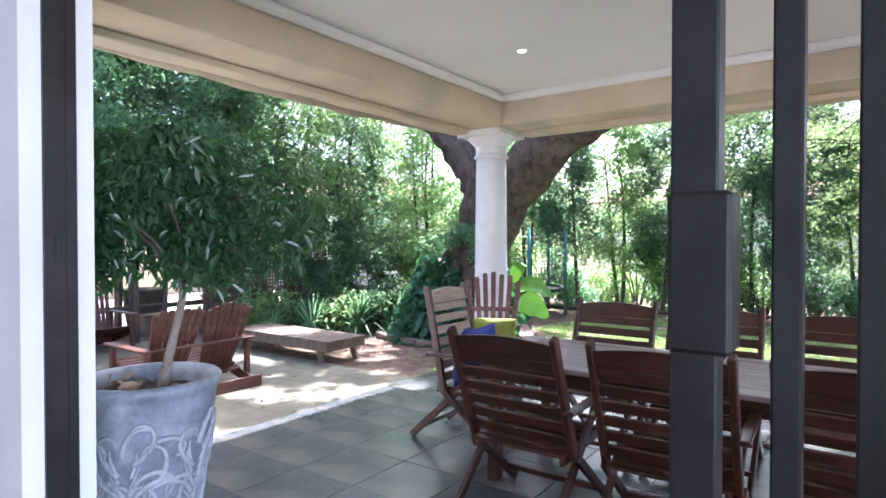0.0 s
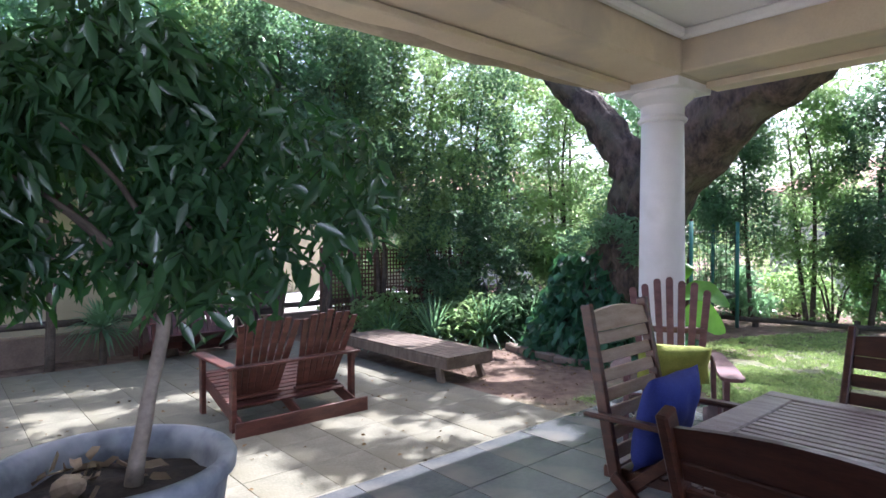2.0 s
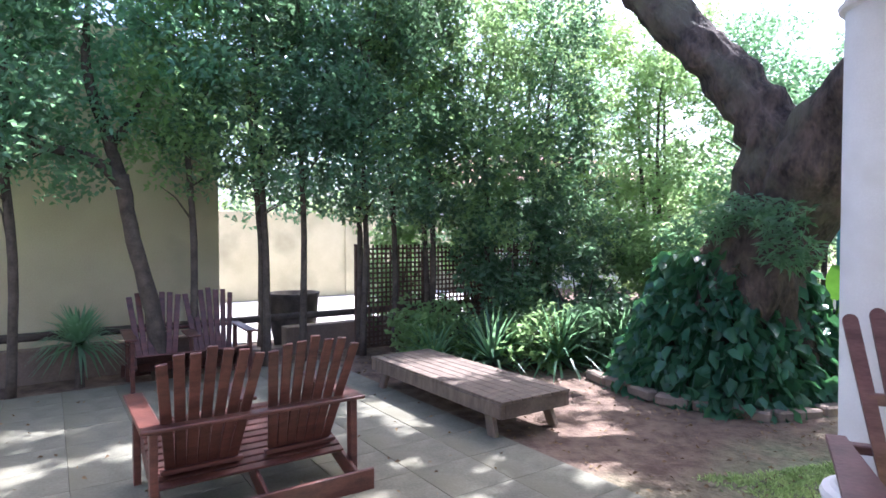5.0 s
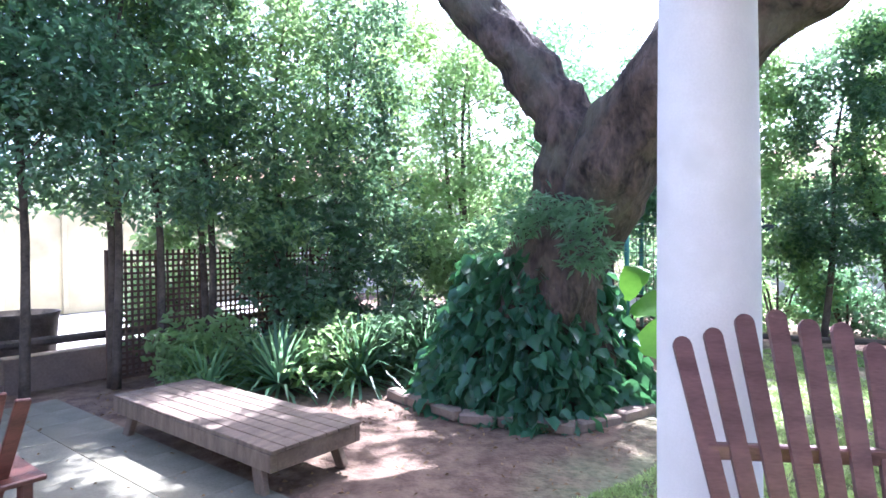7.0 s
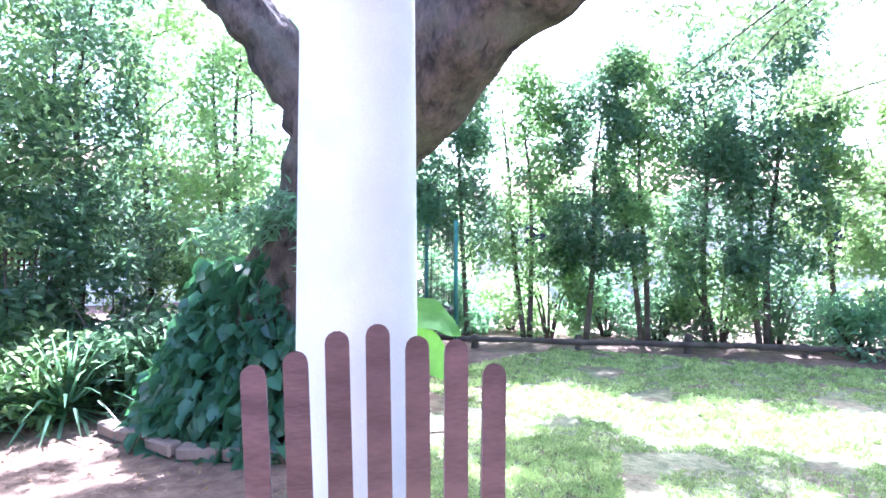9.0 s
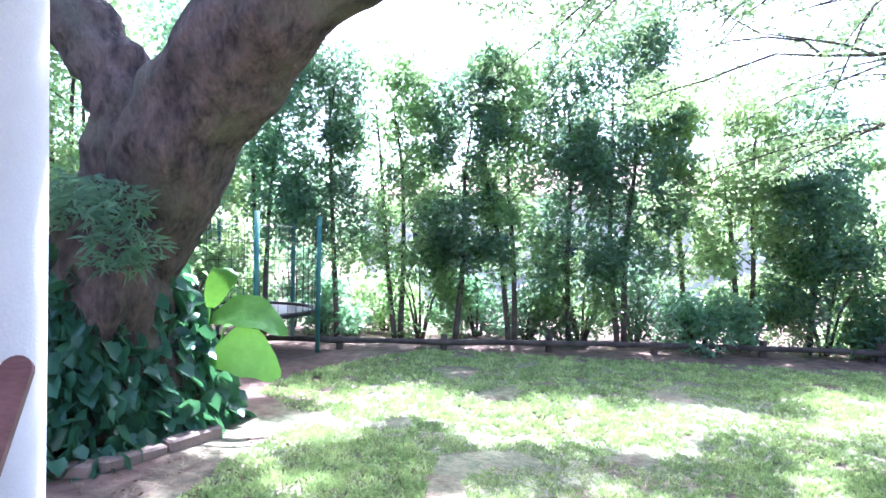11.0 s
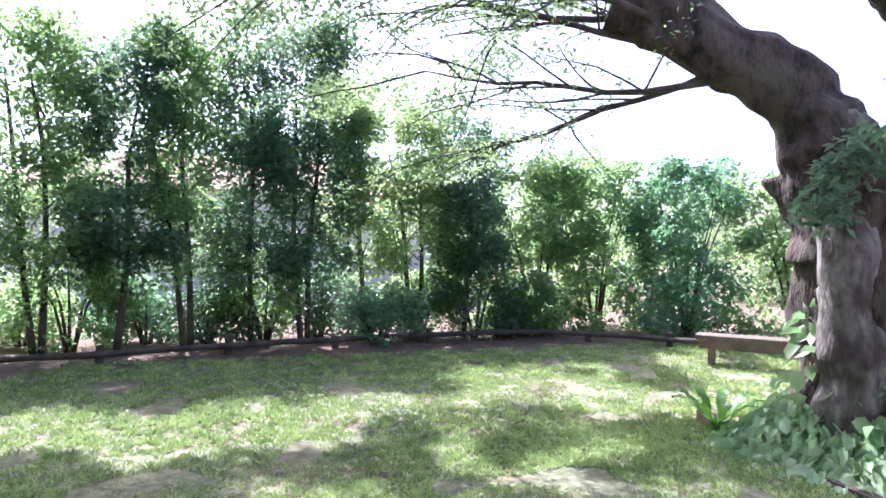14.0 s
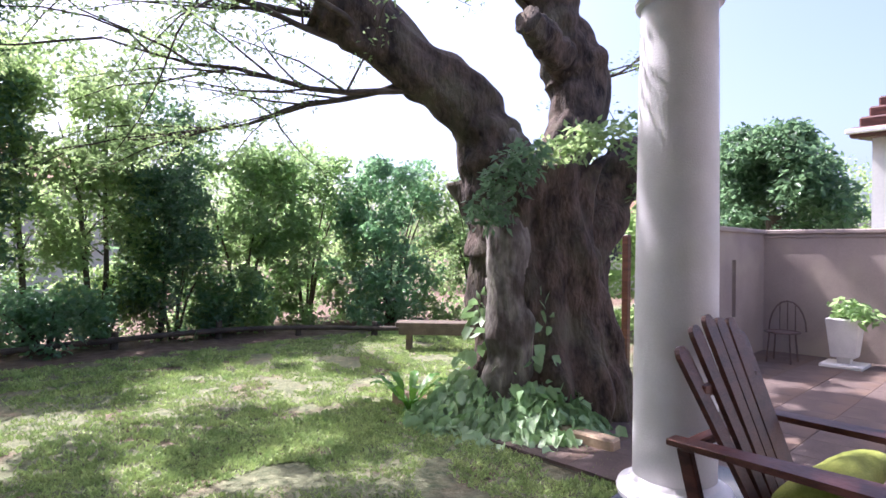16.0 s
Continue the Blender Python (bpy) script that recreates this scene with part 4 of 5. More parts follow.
# ---- trees ----
def slim_tree(x, y, h, mat, n, crown_from=0.35, w=1.1, name="hedge_tree", label="slim leafy tree in the row along the pole fence", seed=0, lean=0.0, leaf=0.13, group="trees along the garden edge", trunk=0.042, stems=1):
    t = thing(name, pose(x, y, GARDEN - 0.03), label, "tree", group)
    bm = bmesh.new()
    for s in range(stems):
        ox = 0.25 * s * (-1) ** s
        top = (ox * 2 + lean + 0.2 * math.sin(seed + s), 0.15 * math.cos(seed * 2 + s), h * 0.85)
        p, r = smooth_path([(ox * 0.4, 0, 0), (ox + lean * 0.3 + 0.06 * math.sin(seed * 3 + s), 0.04, h * 0.3), (ox * 1.5 + lean * 0.7, -0.05, h * 0.6), top], [trunk * 1.3, trunk, trunk * 0.7, trunk * 0.2], 4)
        tube(bm, p, r, 8, 0.2, seed)
        for i in range(7):
            a = i * 2.4 + seed
            z = h * (0.35 + 0.07 * i)
            k = z / h
            base = Vector((ox + lean * k, 0, z))
            end = base + Vector((0.45 * w * math.cos(a), 0.45 * w * math.sin(a), 0.35))
            tube(bm, [base, (base + end) / 2 + Vector((0, 0, 0.06)), end], [trunk * 0.35, trunk * 0.22, trunk * 0.08], 5)
    part("trunk", bm, M_TRUNK, t, smooth=True)
    c, r = clumps(-w * 0.62, w * 0.62, -w / 2, w / 2, h * crown_from, h, int(h * 22), 0.10, 0.34, 0.45)
    r[::4] *= 1.7
    c[:, 0] += lean * c[:, 2] / h
    leaves_part("crown", t, mat, crown_points(c, r, int(n * (1.3 if y > 13 else 1.05)), 0.9), leaf * 1.05, leaf * 0.54, droop=0.25)
    return t


def shrub(x, y, w, d, h, mat, n, label, leaf=0.12, z0=0.0, name="shrub", group="", stems=6):
    t = thing(name, pose(x, y, GARDEN - 0.02), label, "shrub", group)
    bm = bmesh.new()
    for i in range(stems):
        a = i * 2.4
        e = (0.35 * w * math.cos(a), 0.35 * d * math.sin(a), h * 0.75)
        tube(bm, [(0.05 * math.cos(a), 0.05 * math.sin(a), 0), (e[0] * 0.4, e[1] * 0.4, h * 0.4), e], [0.03, 0.02, 0.006], 6, 0.1, i)
    part("stem", bm, M_TRUNK, t, smooth=True)
    c, r = clumps(-w * 0.55, w * 0.55, -d / 2, d / 2, z0 + 0.12, h * 0.95, max(30, int(w * d * h * 7)), 0.10, 0.40, 0.35)
    leaves_part("crown", t, mat, crown_points(c, r, int(n * 1.15), 0.85), leaf * 0.95, leaf * 0.5, droop=0.2)
    return t


north_row = [
    # x, y, height, leaf, leaves, crown from, width
    (-8.6, 14.3, 4.6, "l", 7000, 0.30, 1.4), (-7.3, 14.0, 4.9, "b", 7000, 0.35, 1.2), (-6.1, 14.4, 5.3, "d", 8000, 0.30, 1.3),
    (-5.0, 14.6, 5.0, "m", 7500, 0.28, 1.2), (-4.0, 14.5, 4.9, "d", 8000, 0.22, 1.3), (-3.0, 14.7, 5.0, "m", 8000, 0.2, 1.2),
    (-2.1, 14.8, 5.3, "d", 8500, 0.2, 1.2), (-1.2, 14.9, 5.4, "d", 8500, 0.22, 1.3), (-0.2, 15.1, 4.2, "l", 6500, 0.3, 1.1),
    (0.8, 15.2, 4.1, "l", 6500, 0.35, 1.2), (1.6, 15.0, 4.0, "d", 7500, 0.15, 1.2),
]
MATS = {"m": M_LEAF_M, "b": M_LEAF_B, "d": M_LEAF_D, "l": M_LEAF_L}
for i, (x, y, h, k, n, cf, w) in enumerate(north_row):
    slim_tree(x, y, h, MATS[k], n, cf, w, seed=i * 1.7, lean=0.25 * math.sin(i * 2.1), stems=1 + i % 2, leaf=0.095)
for i in range(13):
    shrub(-8.4 + i * 0.93, 15.15 + 0.45 * math.sin(i * 2.6), 1.5, 0.9, 1.3 + 0.45 * math.sin(i * 1.9), MATS["mdblmbd"[i % 7]], 2300, "leafy undergrowth behind the pole fence", 0.11, group="undergrowth along the fence", stems=5)
# east corner shrubs
for i, (x, y, w, d, h, k, n) in enumerate(((3.2, 15.4, 2.2, 1.8, 3.5, "m", 9500), (4.7, 15.6, 2.2, 2.0, 3.9, "m", 10000), (6.0, 14.4, 2.2, 2.0, 3.5, "b", 9500), (7.4, 13.2, 2.2, 2.2, 3.3, "m", 9000), (8.3, 11.6, 2.0, 2.4, 2.7, "m", 8000), (8.4, 9.6, 1.8, 2.2, 2.4, "l", 7000))):
    shrub(x, y, w, d, h, MATS[k], n, "tall rounded garden shrub in full leaf at the lawn corner", 0.12, group="tall shrubs round the lawn corner")
# west row behind the seats
west = [
    (-10.3, 1.2, 5.2, "m", 7000, 0.42, 1.7), (-10.2, 2.3, 5.0, "b", 6500, 0.46, 1.5), 
    (-10.2, 4.12, 5.6, "m", 6500, 0.46, 1.5), (-10.15, 5.02, 5.8, "d", 9500, 0.44, 1.8), (-10.15, 5.5, 5.8, "b", 8500, 0.36, 1.6),
    (-10.1, 6.38, 5.8, "d", 9500, 0.36, 1.7), (-10.1, 6.9, 5.9, "m", 9000, 0.34, 1.6), (-10.0, 7.5, 5.8, "d", 9500, 0.34, 1.7), (-9.8, 8.3, 5.8, "m", 9500, 0.28, 1.8),
    (-9.4, 9.3, 5.6, "d", 9500, 0.20, 1.8), (-9.6, 10.6, 6.0, "l", 9000, 0.15, 2.0), (-8.9, 11.6, 5.6, "m", 9500, 0.12, 2.0), (-8.0, 12.6, 5.4, "b", 8000, 0.15, 1.8), (-9.9, 13.2, 6.6, "m", 9500, 0.12, 2.4),
    (-10.8, -1.0, 5.0, "m", 7500, 0.35, 2.0), (-11.6, 5.4, 6.6, "m", 8000, 0.48, 2.4), (-11.6, 8.0, 6.8, "d", 9500, 0.30, 2.6), (-11.4, 10.4, 6.4, "d", 9500, 0.2, 2.6), (-11.2, 12.2, 5.8, "b", 8000, 0.2, 2.4),
]
for i, (x, y, h, k, n, cf, w) in enumerate(west):
    slim_tree(x, y, h, MATS[k], n, cf, w, seed=i * 2.3 + 1, lean=0.3 * math.sin(i * 1.7), leaf=0.088, stems=1 + i % 2, label="slender tree with glossy overhanging leaves behind the paving", group="trees behind the paving")
t = thing("forked_tree", pose(-10.15, 3.78, GARDEN - 0.03), "leaning forked tree before the yellow wall", "tree", "trees behind the paving")
bm = bmesh.new()
for q, rr in (([(0, 0, 0), (0, -0.10, 0.8), (0, -0.30, 1.7), (0, -0.42, 2.45)], [0.13, 0.095, 0.085, 0.08]), ([(0, -0.38, 2.3), (0.05, -0.7, 2.60), (0.1, -1.25, 2.75), (0.2, -1.8, 3.2)], [0.07, 0.06, 0.045, 0.02]), ([(0, -0.40, 2.3), (0.0, -0.55, 2.9), (0.1, -0.75, 3.6), (0, -0.7, 4.6)], [0.075, 0.065, 0.05, 0.02]), ([(0, -0.5, 2.8), (0.0, -0.2, 3.3), (0.0, 0.1, 4.2)], [0.05, 0.04, 0.015])):
    p, r = smooth_path(q, rr, 5)
    tube(bm, p, r, 12, 0.2, 5)
part("trunk", bm, M_TRUNK, t, smooth=True)
c, r = clumps(-0.9, 0.9, -2.0, 0.8, 2.75, 5.6, 130, 0.12, 0.42, 0.2)
leaves_part("crown", t, M_LEAF_B, crown_points(c, r, 9500, 0.8), 0.10, 0.05, droop=0.4)
for x, y, w, d, h, k, n in ((-9.2, 8.4, 1.4, 1.6, 2.2, "d", 3200), (-8.3, 8.0, 1.2, 1.4, 0.8, "m", 2200), (-9.0, 6.9, 0.9, 0.9, 0.7, "m", 1200), (-8.4, 9.0, 1.8, 1.6, 1.5, "d", 4500), (-7.9, 10.4, 1.8, 1.6, 2.0, "m", 5500), (-7.4, 11.6, 2.0, 1.4, 1.7, "m", 5000)):
    shrub(x, y, w, d, h, MATS[k], n, "bright green leafy bush in patchy sun beyond the lounger", 0.12, group="bushes beyond the lounger")

# ---- large old trees ----
def big_tree(name, label, m, limbs, seed):
    t = thing(name, m, label, "tree")
    for i, (nm, pts, rad, segs) in enumerate(limbs):
        bm = bmesh.new()
        p, r = smooth_path(pts, rad, 14)
        tube(bm, p, r, segs * 3, 0.30, seed + i * 5, furrow=0.16 if nm in ("trunk", "buttress") else 0.08)
        part(nm, bm, M_SUNBARK if nm == "pale_buttress" else M_BARK, t, "pale bark, lightened as the trunk's sunlit side" if nm == "pale_buttress" else "", smooth=True)
    return t


T1 = (-6.05, 9.0)
t1 = big_tree("old_garden_tree", "massive forked tree with rough bark and ivy round its foot", pose(T1[0], T1[1], GARDEN - 0.05), [
    ("trunk", [(0, 0, 0), (0.05, -0.05, 0.7), (0.22, -0.1, 1.5), (0.52, -0.1, 2.2), (0.70, -0.15, 2.8)], [0.95, 0.76, 0.56, 0.46, 0.40], 26),
    ("limb", [(0.45, -0.1, 1.5), (0.54, -0.15, 2.5), (0.16, -0.3, 3.3), (-0.52, -0.5, 4.2), (-1.2, -0.8, 5.3), (-1.75, -1.0, 6.6)], [0.30, 0.36, 0.27, 0.24, 0.23, 0.19], 18),
    ("limb", [(0.0, 0.05, 0.7), (0.72, -0.1, 2.15), (1.28, -0.3, 2.85), (2.15, -0.5, 3.45), (3.5, -0.8, 4.3), (4.9, -1.1, 5.6)], [0.2, 0.46, 0.42, 0.38, 0.34, 0.25], 20),
], 11)
T2 = (2.9, 8.3)
t2 = big_tree("old_pollarded_tree", "thick pollarded tree with dark furrowed bark and sawn stubs", pose(T2[0], T2[1], GARDEN - 0.05), [
    ("trunk", [(0.1, 0, 0), (0.08, 0, 0.7), (0.05, 0, 1.5), (0.0, 0.05, 2.35)], [0.82, 0.68, 0.66, 0.66], 28),
    ("limb", [(-0.15, 0.1, 1.6), (-0.25, 0.15, 2.3), (-0.55, 0.3, 2.9), (-1.0, 0.6, 3.35), (-1.5, 0.85, 3.68), (-1.85, 1.0, 3.8)], [0.42, 0.38, 0.29, 0.27, 0.28, 0.22], 18),
    ("limb", [(0.2, 0.0, 1.7), (0.45, 0.0, 2.5), (0.75, 0.0, 2.95), (0.85, 0.05, 3.45), (0.58, 0.15, 4.0), (0.35, 0.2, 4.5)], [0.40, 0.28, 0.29, 0.37, 0.31, 0.27], 18),
    ("stub", [(0.7, 0.05, 3.55), (0.2, -0.05, 3.66), (-0.22, -0.1, 3.78)], [0.22, 0.16, 0.14], 12),
    ("limb", [(0.2, -0.1, 1.4), (0.75, -0.25, 2.0), (1.1, -0.35, 2.45), (1.6, -0.5, 2.75), (2.1, -0.7, 3.1)], [0.34, 0.33, 0.28, 0.24, 0.18], 16),
    ("buttress", [(0.35, -0.55, 0.0), (0.25, -0.45, 0.8), (0.15, -0.3, 1.7)], [0.38, 0.30, 0.24], 16),
    # left face in lighter bark, sunlight put into its colour
    ("pale_buttress", [(-0.52, -0.12, 0.0), (-0.48, -0.16, 0.8), (-0.47, -0.13, 1.5), (-0.40, 0.0, 2.1), (-0.35, 0.08, 2.7)], [0.25, 0.21, 0.21, 0.24, 0.20], 14),
], 31)


def spray(parent, start, seed, n=9, reach=2.2, drop=-0.2, leaf_mat=M_LEAF_L, leaves=700):
    """Thin spreading twigs with feathery leaves along them."""
    bm = bmesh.new()
    pts = []
    r = random.Random(seed)
    sx, sy, sz = start[0]
    dirn = Vector(start[1]).normalized()
    main = [Vector((sx, sy, sz))]
    for k in range(8):
        dirn = (dirn + Vector((r.uniform(-0.25, 0.25), r.uniform(-0.25, 0.25), r.uniform(-0.15, 0.15) + drop * 0.1))).normalized()
        main.append(main[-1] + dirn * reach / 8)
    tube(bm, main, [0.035 * (1 - 0.1 * k) for k in range(9)], 6)
    for i in range(n):
        b = main[2 + i % 7]
        d = (dirn + Vector((r.uniform(-1, 1), r.uniform(-1, 1), r.uniform(-0.5, 0.5)))).normalized()
        tw = [b]
        for k in range(5):
            d = (d + Vector((r.uniform(-0.3, 0.3), r.uniform(-0.3, 0.3), r.uniform(-0.2, 0.12)))).normalized()
            tw.append(tw[-1] + d * reach * 0.12)
        tube(bm, tw, [0.012 * (1 - 0.17 * k) for k in range(6)], 5)
        pts += tw[1:]
    part("branch", bm, M_TRUNK, parent, smooth=True)
    c = np.array([tuple(p) for p in pts])
    leaves_part("twig_leaves", parent, leaf_mat, crown_points(c, [0.16] * len(c), leaves, 0.6), 0.055, 0.022, droop=0.1)


for i, (p, d, rc) in enumerate((((-1.0, 0.6, 3.1), (-1, 0.3, 0.02), 2.6), ((-1.3, 0.8, 3.4), (-1, 0.5, 0.35), 2.8), ((-1.6, 0.9, 3.6), (-0.8, -0.2, 0.5), 2.4), ((-1.2, 0.7, 3.3), (-0.3, 0.6, 0.8), 2.0), ((0.3, 0.2, 4.0), (-0.5, 0.6, 0.9), 2.0), ((0.5, 0.0, 3.3), (1, 0.3, 0.6), 1.8))):
    spray(t2, (p, d), 40 + i, 10, rc, leaves=900)
for i, (p, d, rc) in enumerate((((-0.6, -0.8, 5.2), (-1, -0.3, 0.5), 2.5), ((-0.9, -1.0, 6.3), (0.2, -0.8, 0.6), 2.5), ((3.2, -0.8, 4.5), (1, 1.2, -0.1), 3.0), ((3.8, -1.0, 5.5), (1, 1, 0.0), 3.2), ((3.6, -1.0, 5.2), (1, -0.2, 0.1), 3.0))):
    spray(t1, (p, d), 70 + i, 12, rc, leaves=1100)
for i, (p, d, rc) in enumerate((((-1.6, 0.9, 3.7), (-1, 0.9, 0.15), 3.2), ((-1.4, 0.8, 3.5), (-1, -0.1, 0.25), 3.0), ((-1.7, 1.0, 3.8), (-0.9, 0.5, 0.6), 3.0), ((-1.0, 0.6, 3.2), (-0.9, 1.0, -0.1), 3.0), ((0.2, 0.2, 4.2), (-0.8, 0.8, 0.4), 2.8))):
    spray(t2, (p, d), 140 + i, 14, rc, leaves=2600)


def shoots(parent, origin, centres, r, n, mat, name="foliage", size=0.10, wid=0.045):
    c = np.array(centres, float) - np.array([origin[0], origin[1], GARDEN - 0.05])
    leaves_part(name, parent, mat, crown_points(c, [r] * len(c), n, 0.7), size, wid, droop=0.2)


shoots(t2, T2, [(2.85, 7.75, 2.2), (3.05, 7.8, 2.3), (3.3, 7.7, 2.35), (2.6, 7.85, 2.1)], 0.22, 420, M_LEAF_L)
shoots(t2, T2, [(3.7, 7.5, 2.2), (3.8, 7.5, 1.85), (3.95, 7.5, 2.3), (3.6, 7.5, 2.5)], 0.26, 420, M_LEAF_M)
shoots(t2, T2, [(1.95, 8.0, 1.55), (2.0, 7.9, 1.8), (2.15, 7.8, 2.0)], 0.24, 500, M_LEAF_D)
shoots(t1, T1, [(-5.55, 8.25, 1.62), (-5.8, 8.2, 1.5), (-5.2, 8.2, 1.5), (-5.15, 8.25, 1.2), (-6.2, 8.2, 1.35)], 0.27, 1100, M_LEAF_B, size=0.12, wid=0.03)
shoots(t1, T1, [(-4.65, 8.85, 2.72), (-4.5, 8.8, 2.66)], 0.10, 60, M_LEAF_L)
# light foliage hanging over the lawn from the long limb
shoots(t1, T1, [(-2.75, 9.7, 3.45), (-2.3, 9.8, 3.35), (-1.95, 9.7, 3.05), (-1.7, 9.9, 3.3), (-2.1, 9.9, 3.6), (-1.4, 10.2, 3.55), (-1.0, 10.5, 3.7), (-3.2, 9.8, 3.7)], 0.34, 1500, M_LEAF_L, "hanging_foliage", 0.08, 0.03)
shoots(t2, T2, [(-0.9, 12.4, 3.3), (-0.4, 12.3, 3.35), (0.1, 12.4, 3.25), (0.5, 12.0, 3.5), (-1.2, 12.2, 3.1), (0.9, 11.6, 3.6)], 0.42, 2200, M_LEAF_L, "hanging_foliage", 0.08, 0.03)
for x, y, w, d, h, k, n in ((-11.2, 7.6, 1.0, 1.6, 2.0, "m", 3600), (-11.2, 9.2, 1.0, 1.6, 2.1, "l", 3600)):
    shrub(x, y, w, d, h, MATS[k], n, "leafy shrub standing behind the low wall and trellis", 0.11, group="shrubs behind the low wall")
# sun-catching leaves among the north row and small trees beyond the corner
# leaf clumps added above, out of view, placed to dapple the ground
cr = np.random.default_rng(3)
def roof_of_leaves(t, origin, x0, x1, y0, y1, z, n_clumps, n, r0=0.35, r1=0.9):
    c = np.stack([cr.uniform(x0, x1, n_clumps) - origin[0], cr.uniform(y0, y1, n_clumps) - origin[1], cr.uniform(z, z + 1.0, n_clumps)], 1)
    leaves_part("high_crown", t, M_LEAF_H, crown_points(c, cr.uniform(r0, r1, n_clumps), n, 0.35), 0.17, 0.085)


roof_of_leaves(t1, T1, -8.3, -4.4, 6.2, 14.0, 8.0, 150, 10500, 0.12, 0.34)
roof_of_leaves(t1, T1, -9.6, -6.6, 4.2, 10.6, 7.8, 125, 9000, 0.14, 0.36)
roof_of_leaves(t1, T1, -5.4, 0.6, 10.8, 15.4, 8.4, 130, 10500, 0.10, 0.34)
roof_of_leaves(t1, T1, -6.4, 1.2, 12.4, 16.0, 8.8, 14, 4000, 0.25, 0.6)
roof_of_leaves(t2, T2, 3.0, 8.0, 8.0, 13.5, 7.6, 34, 8500, 0.2, 0.5)
roof_of_leaves(t2, T2, 0.5, 7.6, 12.0, 19.0, 8.6, 36, 8500, 0.22, 0.6)
roof_of_leaves(t1, T1, -4.0, 1.5, 9.3, 11.5, 8.6, 16, 3600, 0.22, 0.55)

# ivy round the first tree, creeper round the second
def ivy_points(cx, cy, n, r0, h, a0=0.0, a1=2 * math.pi, bulge=0.5):
    a = rng.uniform(a0, a1, n)
    z = h * rng.uniform(0, 1, n) ** 1.2
    r = r0 * (1 - 0.55 * (z / h) ** 0.8) + rng.normal(0, 0.05, n) + bulge * 0.12 * np.sin(a * 5)
    return np.stack([cx + r * np.cos(a), cy + r * np.sin(a), GARDEN + z], 1), np.stack([np.cos(a) * 0.6, np.sin(a) * 0.6, np.full(n, -0.65)], 1) + rng.normal(0, 0.3, (n, 3))


p, u = ivy_points(T1[0] - 0.12, T1[1], 4000, 1.24, 1.5)
iv = thing("ivy", pose(0, 0, 0), "dense dark ivy with hanging heart-shaped leaves climbing the trunk foot", "ivy", kind="stuff")
leaves_part("leaves", iv, M_IVY, p, 0.15, 0.15, wide=True, updir=u)
p, u = ivy_points(T2[0] - 0.1, T2[1], 1300, 1.1, 0.40, 2.3, 4.75)
p2, u2 = ivy_points(T2[0] - 0.02, T2[1], 130, 0.92, 1.25, 2.5, 4.2)
iv = thing("creeper", pose(0, 0, 0), "pale green broad-leaved creeper in the stone-edged bed", "creeper", kind="stuff")
leaves_part("leaves", iv, M_PALEIVY, np.concatenate([p, p2]), 0.125, 0.105, wide=True, updir=np.concatenate([u, u2]))


def broad_leaf(bm, base, tip_dir, length, width, stem, face=None):
    b = Vector(base)
    d = Vector(tip_dir).normalized()
    s = b + Vector((d.x * 0.15, d.y * 0.15, stem))
    tube(bm, [b, (b + s) / 2 + Vector((0, 0, 0.03)), s], [0.018, 0.014, 0.01], 6)
    side = d.cross(Vector(face or (0, 0, 1))).normalized()
    rows = []
    for i in range(11):
        k = i / 10
        w = width / 2 * math.sin(math.pi * min(k * 0.95 + 0.04, 1)) ** 0.6
        c = s + d * length * k + Vector((0, 0, 0.10 * math.sin(k * 2.2) - 0.22 * k * k)) * (length / 0.6)
        rows.append([bm.verts.new(c + side * w * q + Vector((0, 0, 0.10 * abs(q) * w + 0.012 * math.sin(i * 1.7 + q * 3)))) for q in (-1, -0.5, 0, 0.5, 1)])
    for r0, r1 in zip(rows, rows[1:]):
        for q in range(4):
            bm.faces.new((r0[q], r0[q + 1], r1[q + 1], r1[q]))


t = thing("elephant_ear_plant", pose(-5.35, 9.35, GARDEN), "broad bright green leaves glowing in sun beside the ivy", "plant")
for i, (b, d, ln, w, st, fc) in enumerate((((0, 0, 0), (1, 0.1, 0.06), 0.72, 0.34, 0.92, (0.1, -0.75, 0.6)), ((0.08, -0.1, 0), (1, 0.15, -0.02), 0.62, 0.44, 0.60, (0.0, -0.9, 0.4)), ((0, 0.1, 0), (0.3, 0.3, 0.9), 0.5, 0.3, 1.0, (0, -1, 0.2)), ((0, 0.2, 0), (0.6, 0.8, 0.2), 0.5, 0.3, 0.8, None))):
    bm = bmesh.new()
    broad_leaf(bm, b, d, ln, w, st, fc)
    part("leaf", bm, M_ELEPH, t, smooth=True)
t = thing("fern", pose(1.95, 9.0, GARDEN), "bright green fern clump at the bed corner", "fern")
for i in range(9):
    bm = bmesh.new()
    a = i * 0.7
    broad_leaf(bm, (0, 0, 0.02), (math.cos(a), math.sin(a), 0.9), 0.38, 0.09, 0.12)
    part("leaf", bm, M_ELEPH, t, smooth=True)

